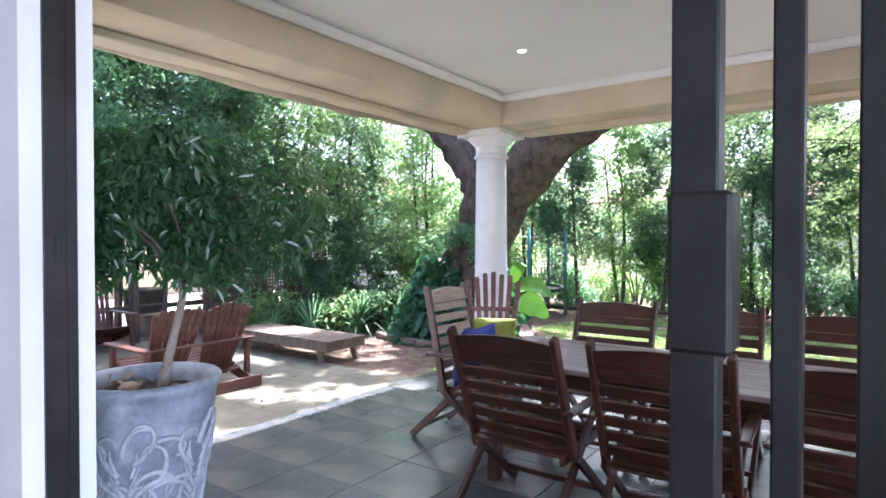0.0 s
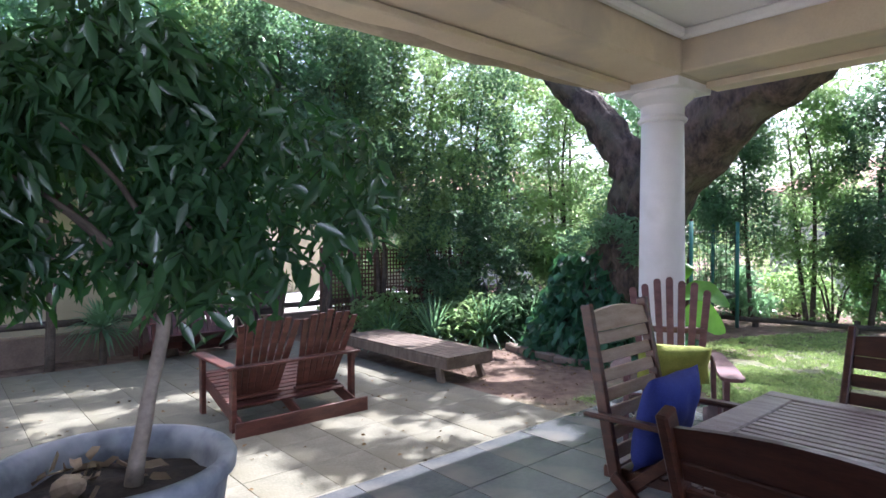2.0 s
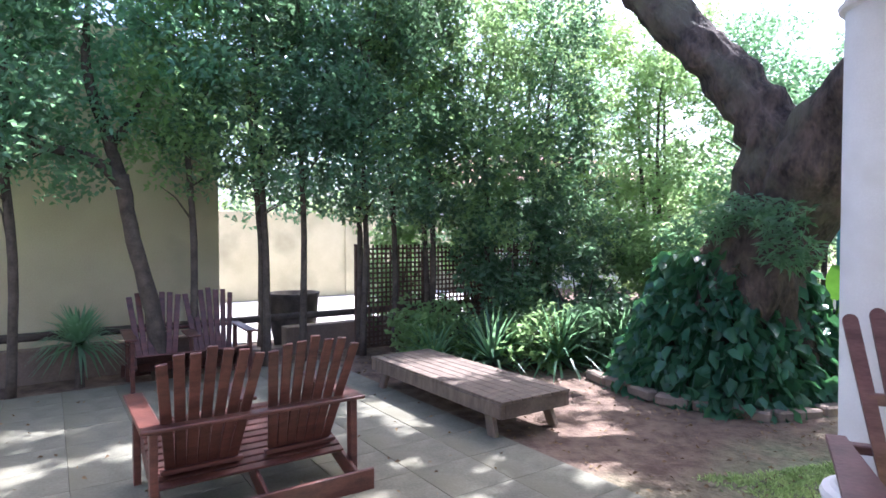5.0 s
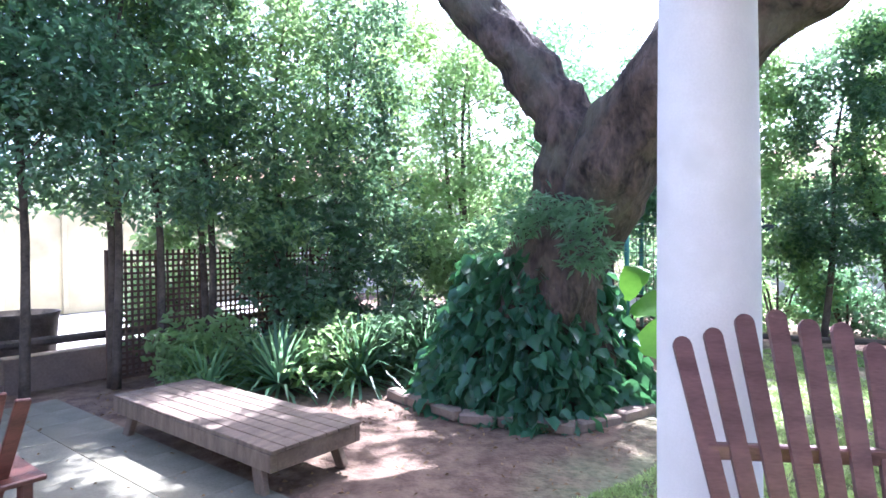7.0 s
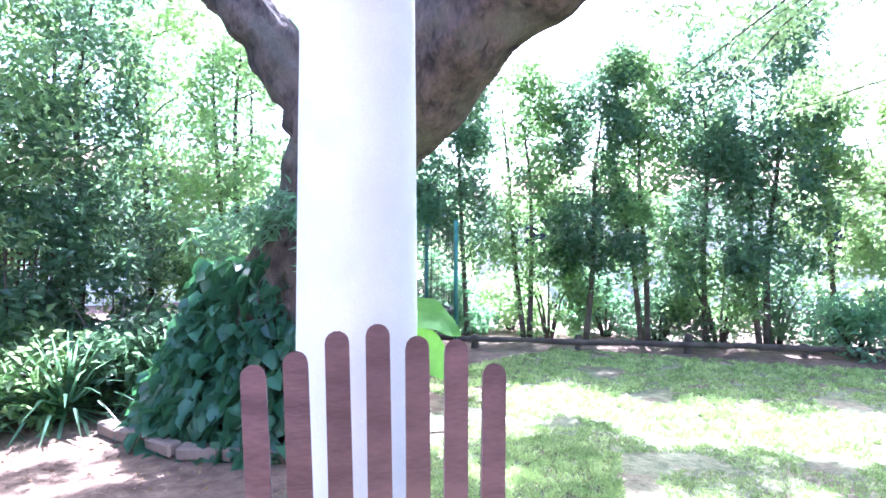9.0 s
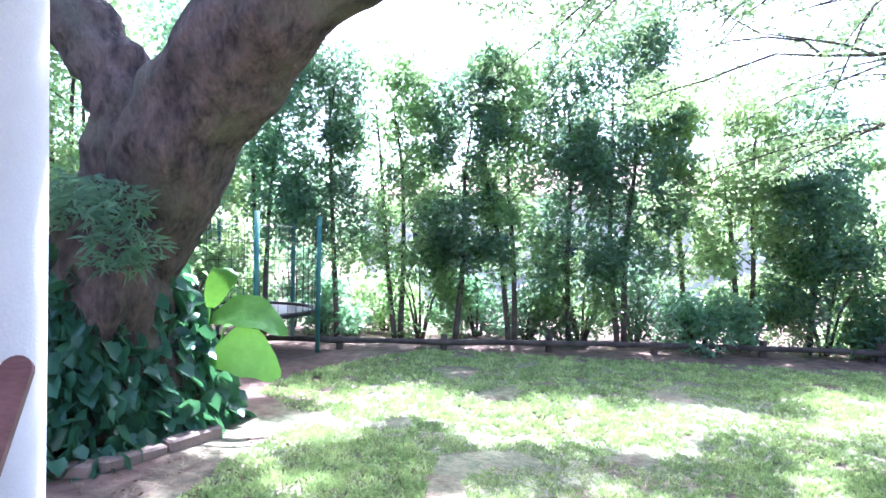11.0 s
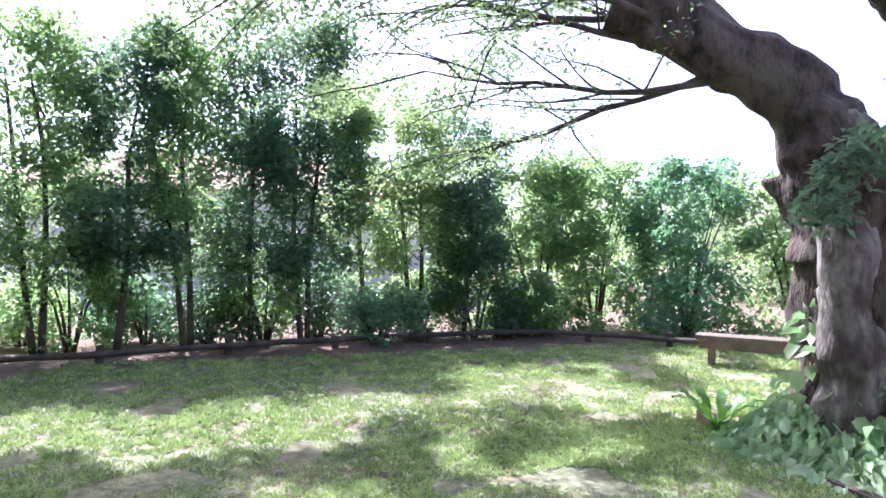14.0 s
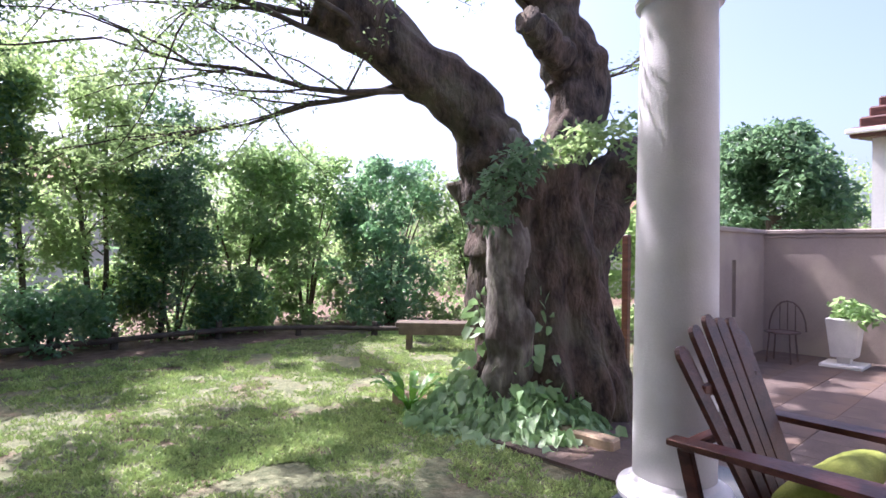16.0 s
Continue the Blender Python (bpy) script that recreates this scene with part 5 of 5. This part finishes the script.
# spiky plant by the low wall
def spiky(x, y, z, n, ln, label, name="yucca", stem=0.35):
    t = thing(name, pose(x, y, z), label, "plant")
    bm = bmesh.new()
    tube(bm, [(0, 0, 0), (0.02, 0, stem)], [0.05, 0.04], 8)
    part("stem", bm, M_TRUNK, t)
    bm = bmesh.new()
    for i in range(n):
        a, e = i * 2.4, -0.45 + 1.7 * ((i * 0.7549) % 1) ** 0.8
        d = Vector((math.cos(a) * math.cos(e), math.sin(a) * math.cos(e), math.sin(e)))
        s = d.cross(Vector((0, 0, 1))).normalized() * 0.016
        b = Vector((0, 0, stem))
        m = b + d * ln * 0.6
        tp = b + d * ln - Vector((0, 0, 0.30 * ln * (1 - abs(d.z)) + 0.05))
        v = [bm.verts.new(q) for q in (b - s, b + s, m + s, tp, m - s)]
        bm.faces.new((v[0], v[1], v[2], v[4]))
        bm.faces.new((v[4], v[2], v[3]))
    part("leaves", bm, M_LEAF_B, t)
    return t


spiky(-10.30, 2.93, GARDEN, 150, 0.55, "spiky strap-leaved plant before the yellow wall", stem=0.5)
for x, y, n, ln in ((-8.35, 7.35, 110, 0.85), (-7.9, 8.1, 120, 0.9), (-7.6, 8.9, 110, 0.8), (-8.7, 6.7, 90, 0.7)):
    spiky(x, y, GARDEN, n, ln, "arching strap-leaved clump under the trees", "strap_leaved_plant", 0.12)

# ---- fences, walls, trellis ----
def pole_fence(points):
    t = thing("pole_fence", pose(0, 0, 0), "low rustic pole fence of weathered dark wood at the lawn edge", "fence")
    for i, (x, y) in enumerate(points):
        bm = bmesh.new()
        tube(bm, [(x, y, GARDEN - 0.05), (x + 0.01, y, GARDEN + 0.25 + 0.06 * math.sin(i * 2.1))], [0.06, 0.052], 8, 0.1, i)
        part("post", bm, M_WOODDK, t)
    for (xa, ya), (xb, yb) in zip(points, points[1:]):
        for h in (0.14,):
            bm = bmesh.new()
            tube(bm, [(xa, ya - 0.05, GARDEN + h), ((xa + xb) / 2, (ya + yb) / 2 - 0.05, GARDEN + h + 0.01), (xb, yb - 0.05, GARDEN + h)], [0.045, 0.040, 0.046], 8, 0.1)
            part("rail", bm, M_WOODDK, t)


pole_fence([(-8.6, 12.9), (-7.2, 13.05), (-5.6, 13.3), (-4.0, 13.6), (-2.4, 14.0), (-0.8, 14.3), (0.8, 14.5), (2.4, 14.55), (3.6, 14.0), (4.6, 13.1), (5.7, 12.1)])

def trellis(x, y0, y1, z0, z1):
    t = thing("trellis", pose(x, (y0 + y1) / 2, z0), "brown square-lattice trellis screen between the trees", "trellis")
    L, H = y1 - y0, z1 - z0
    for y in (-L / 2, -L / 6, L / 6, L / 2):
        bm = bmesh.new()
        box(bm, (0, y, H / 2), (0.06, 0.06, H))
        part("post", bm, M_TRELLIS, t)
    bm = bmesh.new()
    n = int(L / 0.073)
    for i in range(n):
        box(bm, (0.02, -L / 2 + 0.04 + i * 0.073, H / 2 + 0.02), (0.012, 0.028, H - 0.06))
    for i in range(int(H / 0.073)):
        box(bm, (0.033, 0, 0.06 + i * 0.073), (0.012, L, 0.028))
    part("lattice", bm, M_TRELLIS, t)["kind"] = "stuff"


trellis(-10.35, 6.42, 9.9, GARDEN, 1.26)
bm = bmesh.new()
box(bm, (-11.9, 0.75, 1.9), (0.3, 8.1, 4.8))
tagged(finish("wall_neighbour", bm, M_YELLOW), "pale yellow plastered wall of the neighbouring house", "wall", kind="structure")
bm = bmesh.new()
box(bm, (-10.9, 1.45, GARDEN + 0.18), (0.22, 6.3, 0.42), chamfer=0.01)
box(bm, (-10.9, 5.05, GARDEN + 0.04), (0.22, 0.9, 0.14), chamfer=0.01)
box(bm, (-10.9, 6.6, GARDEN + 0.18), (0.22, 2.2, 0.42), chamfer=0.01)
tagged(finish("wall_low", bm, M_LOWWALL), "low brown garden wall behind the seats", "wall", kind="structure")
bm = bmesh.new()
tube(bm, [(-10.72, -1.5, 0.22), (-10.72, 3.0, 0.23), (-10.72, 9.0, 0.22)], [0.05, 0.055, 0.05], 8, 0.1)
tagged(finish("wall_rail", bm, M_WOODDK), "round wooden pole laid along the low wall", "rail", kind="structure")
t = thing("garden_tub", pose(-11.6, 5.9, GARDEN), "round brown tub on the pale driveway behind the low wall", "tub")
bm = bmesh.new()
lathe(bm, [(0.30, 0.0), (0.36, 0.3), (0.40, 0.75), (0.42, 0.82), (0.38, 0.82), (0.36, 0.7), (0.05, 0.68)], 24)
part("tub", bm, M_WOODDK, t, smooth=True)
# driveway and neighbour beyond the gap
bm = bmesh.new()
box(bm, (-16.5, 7.0, GARDEN), (9, 12, 0.04))
tagged(finish("road", bm, M_ROAD), "pale sunlit driveway beyond the garden", "road", kind="structure")

bm = bmesh.new()
box(bm, (-18.5, 8.0, 0.9), (0.25, 15.0, 2.4), chamfer=0.01)
far_wall = tagged(finish("wall_driveway", bm, M_YELLOW), "pale sunlit boundary wall across the driveway", "wall", kind="structure")

for k in range(12):
    bm = bmesh.new()
    box(bm, (-18.35, 1.2 + k * 1.25, 0.95), (0.05, 0.12, 2.5), chamfer=0.01)
    part("pier", bm, M_YELLOW, far_wall)


def far_house(name, x, y, w, d, h, rz, label, wins=3):
    t = thing(name, pose(x, y, GARDEN, 0, 0, rz), label, "house", kind="")
    bm = bmesh.new()
    box(bm, (0, 0, h / 2), (w, d, h))
    part("wall", bm, M_FAR, t)
    bm = bmesh.new()
    v = [bm.verts.new(q) for q in ((-w / 2 - 0.4, -d / 2 - 0.4, h), (w / 2 + 0.4, -d / 2 - 0.4, h), (w / 2 + 0.4, d / 2 + 0.4, h), (-w / 2 - 0.4, d / 2 + 0.4, h), (-w / 4, 0, h + 1.4), (w / 4, 0, h + 1.4))]
    for f in ((0, 1, 5, 4), (1, 2, 5), (2, 3, 4, 5), (3, 0, 4), (3, 2, 1, 0)):
        bm.faces.new([v[i] for i in f])
    part("roof", bm, M_ROOF, t)
    for i in range(wins):
        xx = -w / 2 + w * (i + 0.5) / wins
        bm = bmesh.new()
        box(bm, (xx, -d / 2, h * 0.55), (1.1, 0.1, 1.1))
        wdw = part("window", bm, M_FAR, t)
        bm = bmesh.new()
        box(bm, (xx, -d / 2 - 0.055, h * 0.55), (0.95, 0.02, 0.95))
        part("pane", bm, M_GLASSPANE, wdw)


far_house("neighbour_house", -2.5, 25.0, 12, 6, 3.2, 4, "pale house with a clay tile roof glimpsed through the trees")
far_house("neighbour_house", 20.0, 20.0, 8, 6, 3.0, -50, "pale house with a clay tile roof far behind the garden wall", 2)
far_house("neighbour_house", -20.0, 18.0, 9, 7, 3.5, 50, "pale house with a clay tile roof beyond the driveway", 2)

# garden wall at the east, with potted plant
bm = bmesh.new()
box(bm, (8.45, 5.6, 0.6), (0.25, 4.9, 1.86), chamfer=0.01)
box(bm, (8.45, 5.6, 1.55), (0.34, 5.0, 0.07), chamfer=0.015)
box(bm, (8.45, 5.6, 1.48), (0.29, 4.94, 0.05), chamfer=0.015)
# the end piece with its tall slot
for x0, x1, z0, z1 in ((5.9, 7.02, -0.33, 1.53), (7.16, 8.32, -0.33, 1.53), (7.02, 7.16, -0.33, 0.30), (7.02, 7.16, 1.12, 1.53)):
    box(bm, ((x0 + x1) / 2, 8.05, (z0 + z1) / 2), (x1 - x0, 0.25, z1 - z0))
box(bm, (7.09, 8.15, 0.71), (0.14, 0.04, 0.82))
box(bm, (7.07, 8.05, 1.55), (2.42, 0.34, 0.07), chamfer=0.015)
tagged(finish("wall_garden", bm, M_GWALL), "beige plastered garden wall with a coping and a pier", "wall", kind="structure")
bm = bmesh.new()
box(bm, (5.55, 8.75, 0.55), (0.09, 0.09, 1.8), chamfer=0.008)
tagged(finish("gate_post", bm, M_TEAK), "dark wooden gate post beside the old tree", "post", kind="structure")

t = thing("neighbour_roof", pose(11.0, 6.95, 0.85), "dark brown tiled roof corner with a white gutter and a pale wall", "house")
bm = bmesh.new()
box(bm, (0.9, -0.9, 0.7), (1.6, 2.0, 3.8))
part("wall", bm, M_FAR, t)
bm = bmesh.new()
for k in range(4):
    box(bm, (0.75 + 0.12 * k, -0.9, 2.62 + 0.20 * k), (2.3 - 0.22 * k, 2.5 - 0.2 * k, 0.19), (0, -6, 0), chamfer=0.03)
part("roof", bm, M_REDW, t)
bm = bmesh.new()
box(bm, (-0.42, -0.9, 2.52), (0.09, 2.6, 0.08), chamfer=0.01)
part("gutter", bm, M_FAR, t)
t = thing("wire_chair", pose(7.45, 7.40, GARDEN + 0.01), "dark round-backed metal garden chair against the wall", "chair")
bm = bmesh.new()
ring = [(0.22 * math.cos(k * math.pi / 10), 0.22 * math.sin(k * math.pi / 10), 0.44) for k in range(21)]
tube(bm, ring, [0.012] * 21, 6, cap=False)
lathe(bm, [(0.21, 0.425), (0.2, 0.44)], 20)
part("seat", bm, M_WIRE, t)
bm = bmesh.new()
arc = [(0.22, 0.24 * math.cos(math.pi * k / 10), 0.44 + 0.42 * math.sin(math.pi * k / 10)) for k in range(11)]
tube(bm, arc, [0.012] * 11, 6)
for y in (-0.1, 0.0, 0.1):
    tube(bm, [(0.22, y, 0.44), (0.22, y, 0.84)], [0.008, 0.008], 5)
part("backrest", bm, M_WIRE, t)
for a in range(4):
    bm = bmesh.new()
    c, q = math.cos(a * math.pi / 2 + 0.78), math.sin(a * math.pi / 2 + 0.78)
    tube(bm, [(0.18 * c, 0.18 * q, 0.43), (0.22 * c, 0.22 * q, 0.0)], [0.012, 0.012], 6)
    part("leg", bm, M_WIRE, t)

t = thing("pot_plant", pose(7.75, 6.72, GARDEN + 0.01), "leafy plant in a square white cement pot on a low stand", "plant")
bm = bmesh.new()
box(bm, (0, 0, 0.04), (0.5, 0.5, 0.05), chamfer=0.01)
box(bm, (0, 0, 0.10), (0.16, 0.16, 0.10), chamfer=0.01)
part("stand", bm, M_WHITEPOT, t)
bm = bmesh.new()
bmesh.ops.create_cone(bm, cap_ends=True, segments=4, radius1=0.20, radius2=0.28, depth=0.52, matrix=pose(0, 0, 0.41, 0, 0, 45))
bmesh.ops.bevel(bm, geom=list(bm.edges), offset=0.01, segments=1, affect="EDGES")
part("pot", bm, M_WHITEPOT, t)
c, r = clumps(-0.3, 0.3, -0.3, 0.3, 0.68, 0.9, 12, 0.10, 0.16)
leaves_part("leaves", t, M_LEAF_M, crown_points(c, r, 260, 0.8), 0.13, 0.06, wide=True)

# bench at the lawn corner
t = thing("garden_bench", pose(4.72, 11.12, GARDEN, 0, 0, -46), "plain low wooden bench in shade at the lawn edge", "bench")
bm = bmesh.new()
box(bm, (0, 0, 0.40), (1.9, 0.36, 0.07), chamfer=0.008)
box(bm, (0, -0.17, 0.31), (1.8, 0.03, 0.12), chamfer=0.004)
part("seat", bm, M_LOUNGE, t)
for x in (-0.75, 0.75):
    bm = bmesh.new()
    box(bm, (x, 0, 0.18), (0.08, 0.3, 0.37), chamfer=0.006)
    part("leg", bm, M_LOUNGE, t)

# trampoline with a green post frame and net, in shade behind the first tree
t = thing("trampoline", pose(-7.0, 12.6, GARDEN), "trampoline with green poles and a dark net, in tree shade", "trampoline")
for k in range(6):
    a = math.pi * 2 * k / 6 + 0.25
    bm = bmesh.new()
    tube(bm, [(1.25 * math.cos(a), 1.25 * math.sin(a), 0), (1.25 * math.cos(a), 1.25 * math.sin(a), 2.05)], [0.035, 0.035], 10)
    part("post", bm, M_GPOST, t, smooth=True)
bm = bmesh.new()
ring = [(1.2 * math.cos(i * math.pi / 12), 1.2 * math.sin(i * math.pi / 12), 0.62) for i in range(25)]
tube(bm, ring, [0.04] * 25, 8, cap=False)
part("ring", bm, M_FRAME, t)
bm = bmesh.new()
lathe(bm, [(1.18, 0.61), (0.02, 0.60)], 24)
part("mat", bm, M_FRAME, t)
bm = bmesh.new()
for i in range(48):
    a0 = i * math.pi / 24
    tube(bm, [(1.2 * math.cos(a0), 1.2 * math.sin(a0), 0.65), (1.2 * math.cos(a0), 1.2 * math.sin(a0), 1.85)], [0.004, 0.004], 3, cap=False)
for z in (0.9, 1.15, 1.4, 1.65, 1.86):
    pts = [(1.2 * math.cos(i * math.pi / 12), 1.2 * math.sin(i * math.pi / 12), z) for i in range(25)]
    tube(bm, pts, [0.005] * 25, 3, cap=False)
part("net", bm, M_FRAME, t)

# far foliage closing the view
def far_trees():
    t = thing("far_woods", pose(0, 0, 0), "mass of sunlit trees beyond the garden", "trees", kind="stuff")
    cs, rs = [], []
    for i in range(90):
        a = radians(-100 + 190 * i / 89)
        d = 27 + 5 * math.sin(i * 2.3)
        h = 1.5 + 1.8 * math.sin(i * 1.3) ** 2
        for z in np.arange(0.5, h + 1.5, 1.2):
            cs.append((-2 - d * math.sin(a), 4 + d * math.cos(a), z))
            rs.append(1.3)
    leaves_part("crown", t, M_LEAF_L, crown_points(cs, rs, 130000, 0.8), 0.15, 0.08)


far_trees()

# tree behind the east wall
t = thing("round_tree", pose(16.5, 10.3, GARDEN), "dark dense round-headed tree behind the garden wall", "tree")
bm = bmesh.new()
tube(bm, [(0, 0, 0), (0, 0, 2.6)], [0.25, 0.2], 10)
part("trunk", bm, M_TRUNK, t)
c, r = clumps(-1.8, 1.8, -1.8, 1.8, 2.0, 4.9, 50, 0.4, 0.8, 0.5)
leaves_part("crown", t, M_LEAF_D, crown_points(c, r, 16000, 0.8), 0.22, 0.11)

t = thing("pot_litter", pose(PTX, PTY, 0.69), "dry leaves and a pine cone on the pot soil", "litter")
bm = bmesh.new()
lathe(bm, [(0.012, 0.0), (0.035, 0.02), (0.04, 0.05), (0.03, 0.085), (0.008, 0.11)], 10)
bmesh.ops.transform(bm, verts=bm.verts, matrix=pose(-0.03, -0.14, 0.0, 0, 65, 30))
part("cone", bm, M_STONE, t)
p = np.stack([rng.uniform(-0.2, 0.05, 26), rng.uniform(-0.2, 0.12, 26), rng.uniform(0.0, 0.03, 26)], 1)
leaves_part("dry_leaves", t, M_STONE, p, 0.07, 0.035, wide=True)
# fallen leaves on earth and paving
n = 2600
p = np.stack([rng.uniform(-10, -3.0, n), rng.uniform(0.0, 9.0, n), np.full(n, GARDEN + 0.012)], 1)
p[:, 2] += np.where(p[:, 1] < 5.75, 0.036, 0.0)
p = p[((p[:, 0] < -4.0) | (p[:, 1] > 6.5)) & ((p[:, 1] > 5.8) | (rng.uniform(0, 1, n) < 0.18))]
u = rng.normal(0, 1, (len(p), 3)) * (1, 1, 0.12)
ll = tagged(new("leaf_litter", leaf_mesh("leaf_litter", p, 0.042, 0.02, updir=u * 2)), "small fallen leaves scattered on earth and paving", "leaves", kind="stuff")
ll.data.materials.append(M_LITTER)

# ---- pieces: edging stones, tiles, grass ----
def stones(name, pts, label, w=0.14, h=0.15, mat=None):
    t = thing(name, pose(0, 0, 0), label, "edging", kind="structure")
    k = 0
    for (xa, ya), (xb, yb) in zip(pts, pts[1:]):
        L = math.hypot(xb - xa, yb - ya)
        n = max(1, round(L / 0.42))
        for i in range(n):
            u = (i + 0.5) / n
            bm = bmesh.new()
            box(bm, (0, 0, 0), (L / n - 0.02, w, h), chamfer=0.018)
            for v in bm.verts:
                v.co += Vector((0, 1, 1)) * 0.012 * noise.noise(v.co * 9 + Vector((k, 0, 0)))
            part("stone", bm, mat or M_STONE, t, at=pose(xa + (xb - xa) * u, ya + (yb - ya) * u, GARDEN + h * 0.35 + 0.01 * math.sin(k), 0, 0, math.degrees(math.atan2(yb - ya, xb - xa)) + 2 * math.sin(k * 2)))
            k += 1


stones("bed_edging_west", [(-7.3, 8.0), (-6.2, 7.75), (-5.2, 8.1), (-4.85, 9.0)], "row of low edging stones round the ivy bed", h=0.11, mat=M_LOWWALL)
stones("bed_edging_east", [(2.05, 9.35), (2.22, 8.6), (2.36, 7.85), (2.40, 7.05)], "row of sandy edging stones round the creeper bed")


def tile_field(parent, x0, x1, y0, y1, z, size, mat, name, gap=0.005, th=0.03, limit=300):
    bm = bmesh.new()
    box(bm, (0, 0, 0), (size - gap, size - gap, th), chamfer=0.002)
    me = bpy.data.meshes.new(name)
    bm.to_mesh(me)
    bm.free()
    me.materials.append(mat)
    nx, ny = int(round((x1 - x0) / size)), int(round((y1 - y0) / size))
    for i in range(nx):
        for j in range(ny):
            ob = new(name, me)
            ob.parent = parent
            ob.matrix_basis = pose(x0 + (i + 0.5) * size, y0 + (j + 0.5) * size, z - th / 2 + 0.001 * math.sin(i * 7 + j * 3))


tile_field(patio, PX0, PX1, PY0, PY1, 0.0, 0.475, M_TILE, "tile")
tile_field(paving_east, 1.85, 8.35, 1.15, 8.1, GARDEN + 0.03, 0.5, M_PAVE_E, "paver", 0.003, 0.04)
tile_field(paving, -10.0, -4.0, -1.75, 5.75, GARDEN + 0.035, 0.5, M_PAVE, "paver", 0.003, 0.04)

def grass(x0, x1, y0, y1, n, name, size=0.05, cut=-0.32):
    # blades stand in tufts
    tx, ty = rng.uniform(x0, x1, n // 14), rng.uniform(y0, y1, n // 14)
    k = rng.integers(0, n // 14, n)
    x, y = tx[k] + rng.normal(0, 0.030, n), ty[k] + rng.normal(0, 0.030, n)
    keep = np.array([noise.noise(Vector((a * 1.6, b * 1.6, 3))) > cut for a, b in zip(x, y)]) & (np.hypot(x - T1[0], y - T1[1]) > 1.6) & (x > -4.9 + 0.5 * np.sin(y))
    x, y = x[keep], y[keep]
    up = np.stack([rng.normal(0, 0.5, len(x)), rng.normal(0, 0.5, len(x)), np.ones(len(x))], 1)
    me = leaf_mesh(name, np.stack([x, y, np.full(len(x), GARDEN - 0.012)], 1), size, size * 0.26, updir=up)
    me.materials.append(M_GRASS)
    return tagged(new(name, me), "short patchy lawn grass, sunlit and dappled", "grass", kind="stuff")


grass(-5.5, 4.5, 6.4, 9.5, 150000, "grass_near", 0.05, -0.36)
grass(-5.5, 6.0, 9.5, 13.6, 100000, "grass_far", 0.06)
